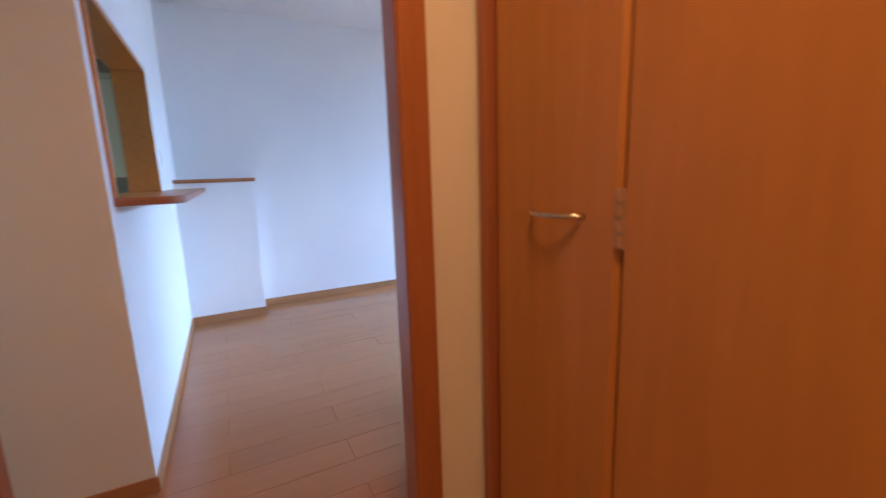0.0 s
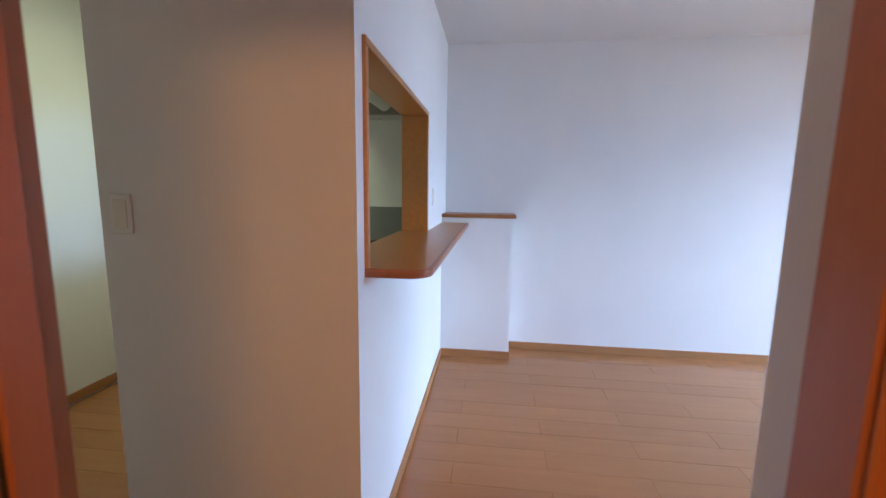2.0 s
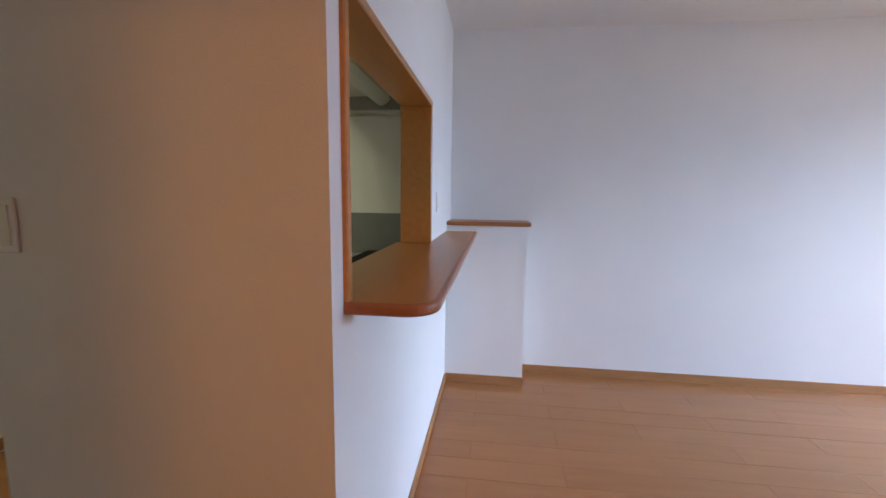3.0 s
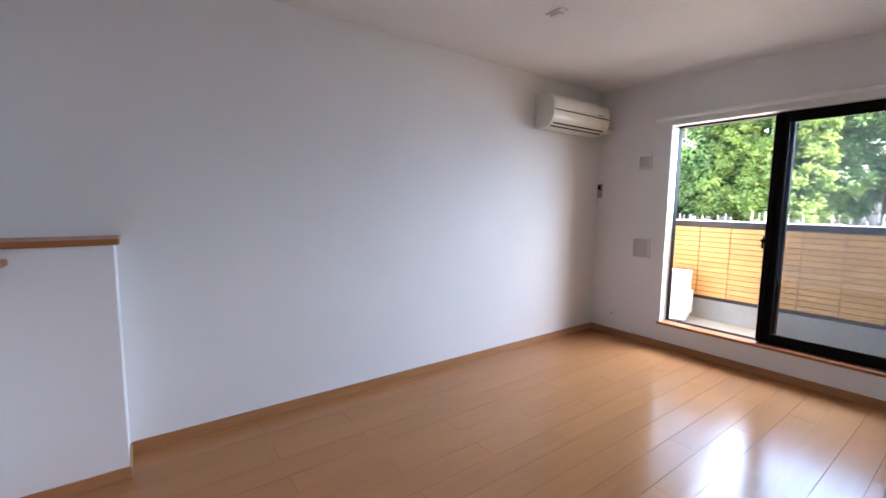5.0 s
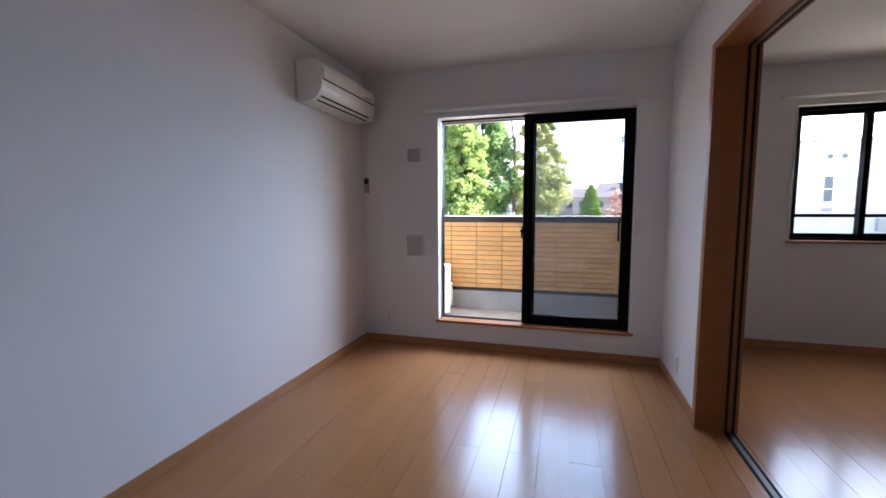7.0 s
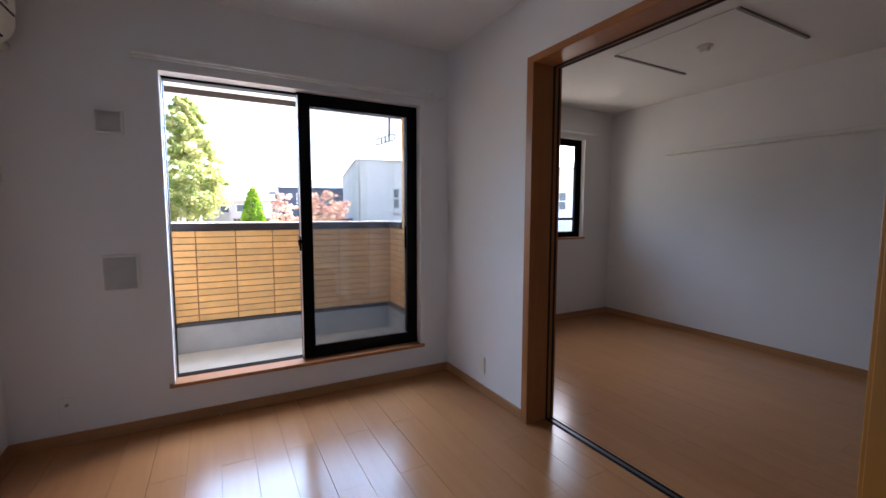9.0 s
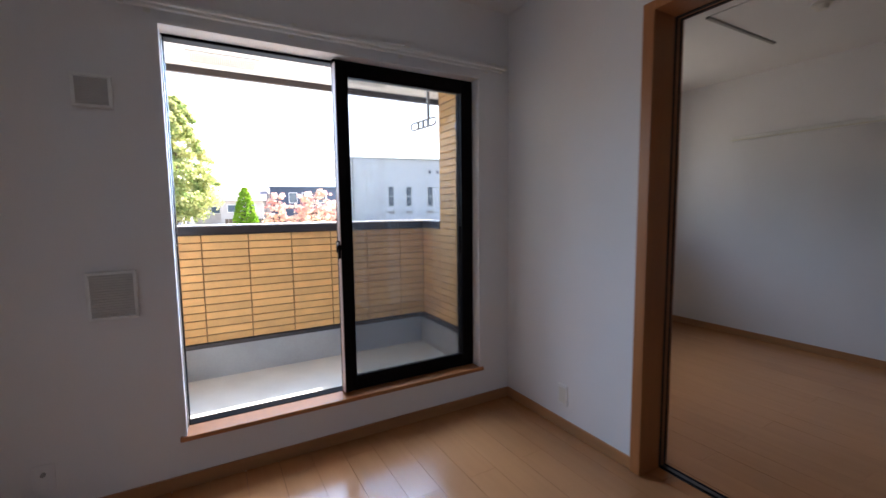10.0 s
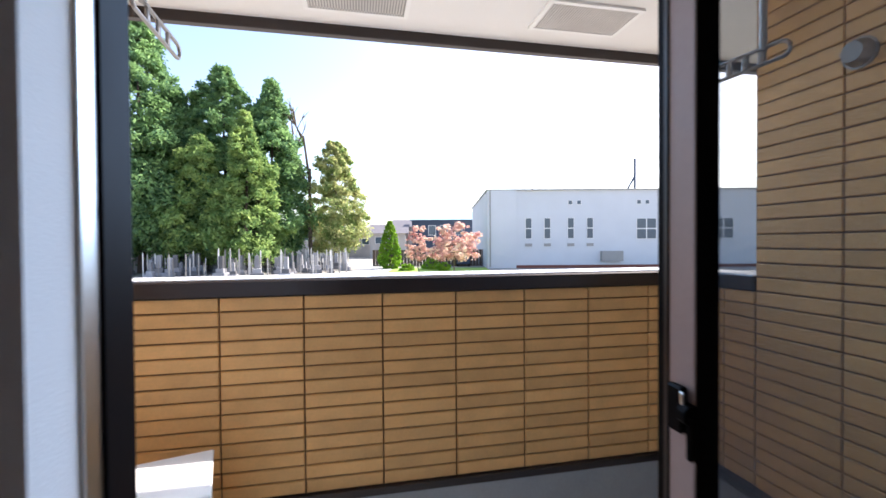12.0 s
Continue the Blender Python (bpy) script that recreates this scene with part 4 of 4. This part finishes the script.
def twig(a, d, length, r, depth):
    b = a + d * length
    rod(bm, a, b, r, 6, r * 0.65)
    if depth:
        for _ in range(3):
            e = (d + Vector((rng.uniform(-0.8, 0.8), rng.uniform(-0.8, 0.8), rng.uniform(-0.1, 0.6)))).normalized()
            twig(a + d * length * rng.uniform(0.55, 1.0), e, length * rng.uniform(0.45, 0.7), r * 0.6, depth - 1)


twig(Vector((0, 0, 0)), Vector((0, 0.03, 1)).normalized(), 12.5, 0.30, 4)
part("trunk", bm, BARK, bare)


# graveyard: stones and tall wooden tablets, in uneven rows
gs = thing("gravestone", afar(-30, 52), "grey upright gravestone on a stepped base", "gravestone", "graves under the cedars")
ORIGIN[gs.name] = (0, 0, 0)
part("base_step", boxes((-0.5, 0.5, -0.5, 0.5, 0, 0.35), bevel=0.02), STONE, gs)
part("second_step", boxes((-0.33, 0.33, -0.33, 0.33, 0.35, 0.7), bevel=0.02), STONE, gs)
part("pillar", boxes((-0.17, 0.17, -0.17, 0.17, 0.7, 1.75), bevel=0.02), STONE, gs)
tb = thing("grave_tablet", afar(-30, 53), "tall narrow pale wooden grave tablet", "grave tablet", "tablets among the graves")
ORIGIN[tb.name] = (0, 0, 0)
part("board", profile(bmesh.new(), [(-0.055, 0), (0.055, 0), (0.055, 2.0), (0.03, 2.08), (0, 2.2), (-0.03, 2.08), (-0.055, 2.0)], "y", -0.012, 0.012), PALEWOOD, tb)
for i in range(430):
    d = 38 + 20 * rng.random() ** 0.8
    p = afar(rng.uniform(-0.80, -0.225) * d, d)
    copy_thing(gs if i % 5 in (1, 3) else tb, Matrix.Translation(p) @ Matrix.Rotation(rng.uniform(-0.3, 0.3), 4, "Z") @ Matrix.Scale(rng.uniform(0.6, 1.25), 4))


# far buildings, turned to face the flat
def facing(name, right, depth, label, category):
    t = thing(name, tuple(afar(right, depth)), label, category)
    t.rotation_euler = (0, 0, VIEW)
    ORIGIN[t.name] = (0, 0, 0)
    return t


hallb = facing("white_building", 5.3, 50, "long two-storey white rendered building with slit windows", "building")
part("wall", boxes((0, 46, 0, 26, 0, 9.3)), PLASTER, hallb)
part("corner_bay", boxes((-0.02, 3.4, -0.25, 0.2, 0, 9.3)), PLASTER, hallb)
part("base_course", boxes((3.4, 46, -0.06, 0, 0, 0.35)), material("red_brown_base", (0.20, 0.07, 0.05), 0.8), hallb, "red-brown base course")
part("roof", boxes((-0.15, 46, -0.3, 26, 9.3, 9.42)), CONCRETE, hallb)


def slit(x0, x1, z0, z1, bars=1):
    w = part("window", boxes((x0, x1, -0.05, 0.0, z0, z1)), WHITE, hallb)
    nx = 2 if x1 - x0 > 1.5 else 1
    for i in range(nx):
        for k in range(bars + 1):
            a, b = x0 + (x1 - x0) * i / nx + 0.07, x0 + (x1 - x0) * (i + 1) / nx - 0.07
            c, e = z0 + (z1 - z0) * k / (bars + 1) + 0.06, z0 + (z1 - z0) * (k + 1) / (bars + 1) - 0.06
            part("pane", boxes((a, b, -0.07, -0.05, c, e)), FARGLASS, w)


for x in (4.9, 7.15, 9.95, 12.25):
    slit(x - 0.4, x + 0.4, 3.5, 6.0)
for x in (9.9, 10.95, 18.1, 19.1):
    slit(x - 0.28, x + 0.28, 7.55, 8.1, 0)
slit(17.8, 20.2, 3.4, 5.9)
slit(27.0, 29.4, 3.4, 5.9)
for x in (4.9, 7.15, 9.95, 12.25):
    part("vent_cover", boxes((x - 0.4, x + 0.4, -0.12, 0, 2.6, 2.95)), GREY, hallb)
part("balcony_rail", boxes((13.5, 16.0, -0.6, 0, 0.8, 2.0)), GREY, hallb)
part("roof_mast", rod(bmesh.new(), (19.0, 3, 9.4), (19.0, 3, 13.6), 0.15, 8), DARKWALL, hallb)
part("roof_mast", rod(bmesh.new(), (17.9, 3, 9.4), (19.0, 3, 11.4), 0.13, 8), DARKWALL, hallb)
part("downpipe", rod(bmesh.new(), (0.3, -0.30, 0.2), (0.3, -0.30, 9.3), 0.06, 8), GREY, hallb)
part("roof_mast", rod(bmesh.new(), (6.0, 3, 9.4), (6.0, 3, 10.3), 0.06, 8), DARKWALL, hallb)

far1 = facing("dark_house", -6.9, 92, "dark blue house with a pale blue roof", "house")
part("wall", boxes((0, 13.5, 0, 9, 0, 8.2)), DARKWALL, far1)
part("roof", profile(bmesh.new(), [(-0.6, 8.2), (4.5, 10.2), (9.6, 8.2)], "x", -0.5, 14), ROOFBLUE, far1)
for x in (3.6, 6.2, 9.4):
    w = part("window", boxes((x, x + 1.7, -0.08, 0, 4.8, 7.0)), WHITE, far1)
    part("pane", boxes((x + 0.1, x + 1.6, -0.1, -0.08, 4.9, 6.9)), FARGLASS, w)
for right, depth, wd, h, mt in ((-15.5, 88, 7.5, 5.2, HOUSE), (-24, 96, 9, 5.0, HOUSE), (-33, 92, 10, 6, HOUSE), (-12.5, 105, 9, 7.2, HOUSE), (-45, 98, 12, 6, HOUSE), (3, 110, 12, 7, HOUSE)):
    hs = facing("far_house", right, depth, "low beige house with a grey roof behind the graveyard", "house")
    part("wall", boxes((0, wd, 0, 7, 0, h)), mt, hs)
    part("roof", profile(bmesh.new(), [(-0.7, h), (3.5, h + 2.0), (7.7, h)], "x", -0.6, wd + 0.6), HOUSEROOF, hs)
    for x in (wd * 0.15, wd * 0.58):
        w = part("window", boxes((x, x + 1.8, -0.08, 0, h - 2.2, h - 0.7)), WHITE, hs)
        part("pane", boxes((x + 0.1, x + 1.7, -0.1, -0.08, h - 2.1, h - 0.8)), FARGLASS, w)
fence = facing("garden_fence", -9.5, 56, "weathered wooden fence behind the lawn", "fence")
for i in range(40):
    part("board", boxes((0.42 * i, 0.42 * i + 0.38, 0, 0.05, 0, 2.2)), BARK, fence)
car = facing("parked_car", 2.6, 54, "dark parked car beside the white building", "car")
part("body", profile(bmesh.new(), [(0, 0.35), (0, 0.95), (0.9, 1.05), (1.5, 1.55), (3.1, 1.55), (3.7, 1.0), (4.2, 0.9), (4.2, 0.35)], "x", -0.85, 0.85), DARKWALL, car)
for x in (-0.87, 0.67):
    for y in (0.8, 3.3):
        part("wheel", rod(bmesh.new(), (x, y, 0.34), (x + 0.2, y, 0.34), 0.34, 16), DARK, car)

# ---- pieces: facade tiles, floor planks ----
def tile_mesh(lx, lz):
    """A tile lying in the plane y = 0 that faces -y, its lower left corner at the origin."""
    bm = bmesh.new()
    box(bm, 0, lx, -0.010, 0, 0, lz)
    es = [e for e in bm.edges if all(v.co.y < -0.005 for v in e.verts)]
    bmesh.ops.bevel(bm, geom=es, offset=0.003, segments=1, affect="EDGES")
    me = bpy.data.meshes.new("tile")
    bm.to_mesh(me)
    bm.free()
    me.materials.append(TILE)
    return me


def lay_tiles(parent, m, length, height, z0, step=0.297, course=0.0545, offset=0.0):
    rows = int(round(height / course))
    cache = {}
    for r in range(rows):
        x = -offset
        while x < length - 0.01:
            a, b = max(0, x), min(length, x + step)
            if b - a > 0.02:
                key = round(b - a, 3)
                if key not in cache:
                    cache[key] = tile_mesh(key - 0.006, course - 0.006)
                ob = new("tile", cache[key])
                ob.parent = parent
                ob.matrix_basis = m @ Matrix.Translation((a + 0.003, 0, z0 + r * course + 0.003))
            x += step


parapet = bpy.data.objects["wall_parapet"]
lay_tiles(parapet, Matrix.Translation((-0.387, 5.66, 0)), 2.90, 0.76, 0.306, offset=0.0)
side = bpy.data.objects["wall_side"]
lay_tiles(side, Matrix.Translation((2.515, 5.33, 0)) @ Matrix.Rotation(radians(-90), 4, "Z"), 0.73, 2.0, 0.306)
lay_tiles(parapet, Matrix.Translation((2.52, 5.655, 0)) @ Matrix.Rotation(radians(-90), 4, "Z"), 0.32, 0.76, 0.306, offset=0.12)


def plank_mesh(w, length):
    bm = bmesh.new()
    box(bm, 0, w, 0, length, -0.012, 0)
    me = bpy.data.meshes.new("plank")
    bm.to_mesh(me)
    bm.free()
    me.materials.append(OAK)
    return me


PLANKS = {}
TILT = random.Random(5)


def lay_planks(parent, x0, x1, y0, y1, w=0.1475, length=0.905, gap=0.0011):
    k0 = math.floor((x0 - 1.085) / w)
    k1 = math.ceil((x1 - 1.085) / w)
    for k in range(k0, k1):
        xa, xb = max(x0, 1.085 + k * w), min(x1, 1.085 + (k + 1) * w)
        if xb - xa < 0.01:
            continue
        start = 3.39 if k % 2 == 0 else 2.945
        j = math.floor((y0 - start) / length)
        while start + j * length < y1:
            ya, yb = max(y0, start + j * length), min(y1, start + (j + 1) * length)
            j += 1
            if yb - ya < 0.01:
                continue
            key = (round(xb - xa, 3), round(yb - ya, 3))
            if key not in PLANKS:
                PLANKS[key] = plank_mesh(key[0] - gap, key[1] - gap)
            ob = new("plank", PLANKS[key])
            ob.parent = parent
            ob.location = (xa + gap / 2, ya + gap / 2, 0)
            ob.rotation_euler = (TILT.uniform(-0.0006, 0.0006), TILT.uniform(-0.0016, 0.0016), 0)


floor1 = structure("floor", boxes((-0.14, 2.634, -2.18, 4.44, -0.1, -0.012), (2.634, 3.2, -2.18, 1.72, -0.1, -0.012), (3.2, 5.52, -1.12, 1.72, -0.1, -0.012)), GROOVE, "glossy honey-brown wood plank floor of living room and hall", "floor")
lay_planks(floor1, 0, 2.634, 0, YW)
lay_planks(floor1, 2.634, 2.95, -1.0, 1.1)
lay_planks(floor1, 2.95, 5.4, -0.98, 0.9)
lay_planks(floor1, 0, 2.634, -2.04, 0)
floor2 = structure("floor_bedroom", boxes((2.688, XB + 0.13, 1.72, 5.32, -0.1, -0.012), (2.634, 2.688, 1.72, 5.32, -0.1, -0.013)), GROOVE, "glossy honey-brown wood plank floor of the bedroom", "floor")
lay_planks(floor2, 2.688, XB, 1.72, YB)
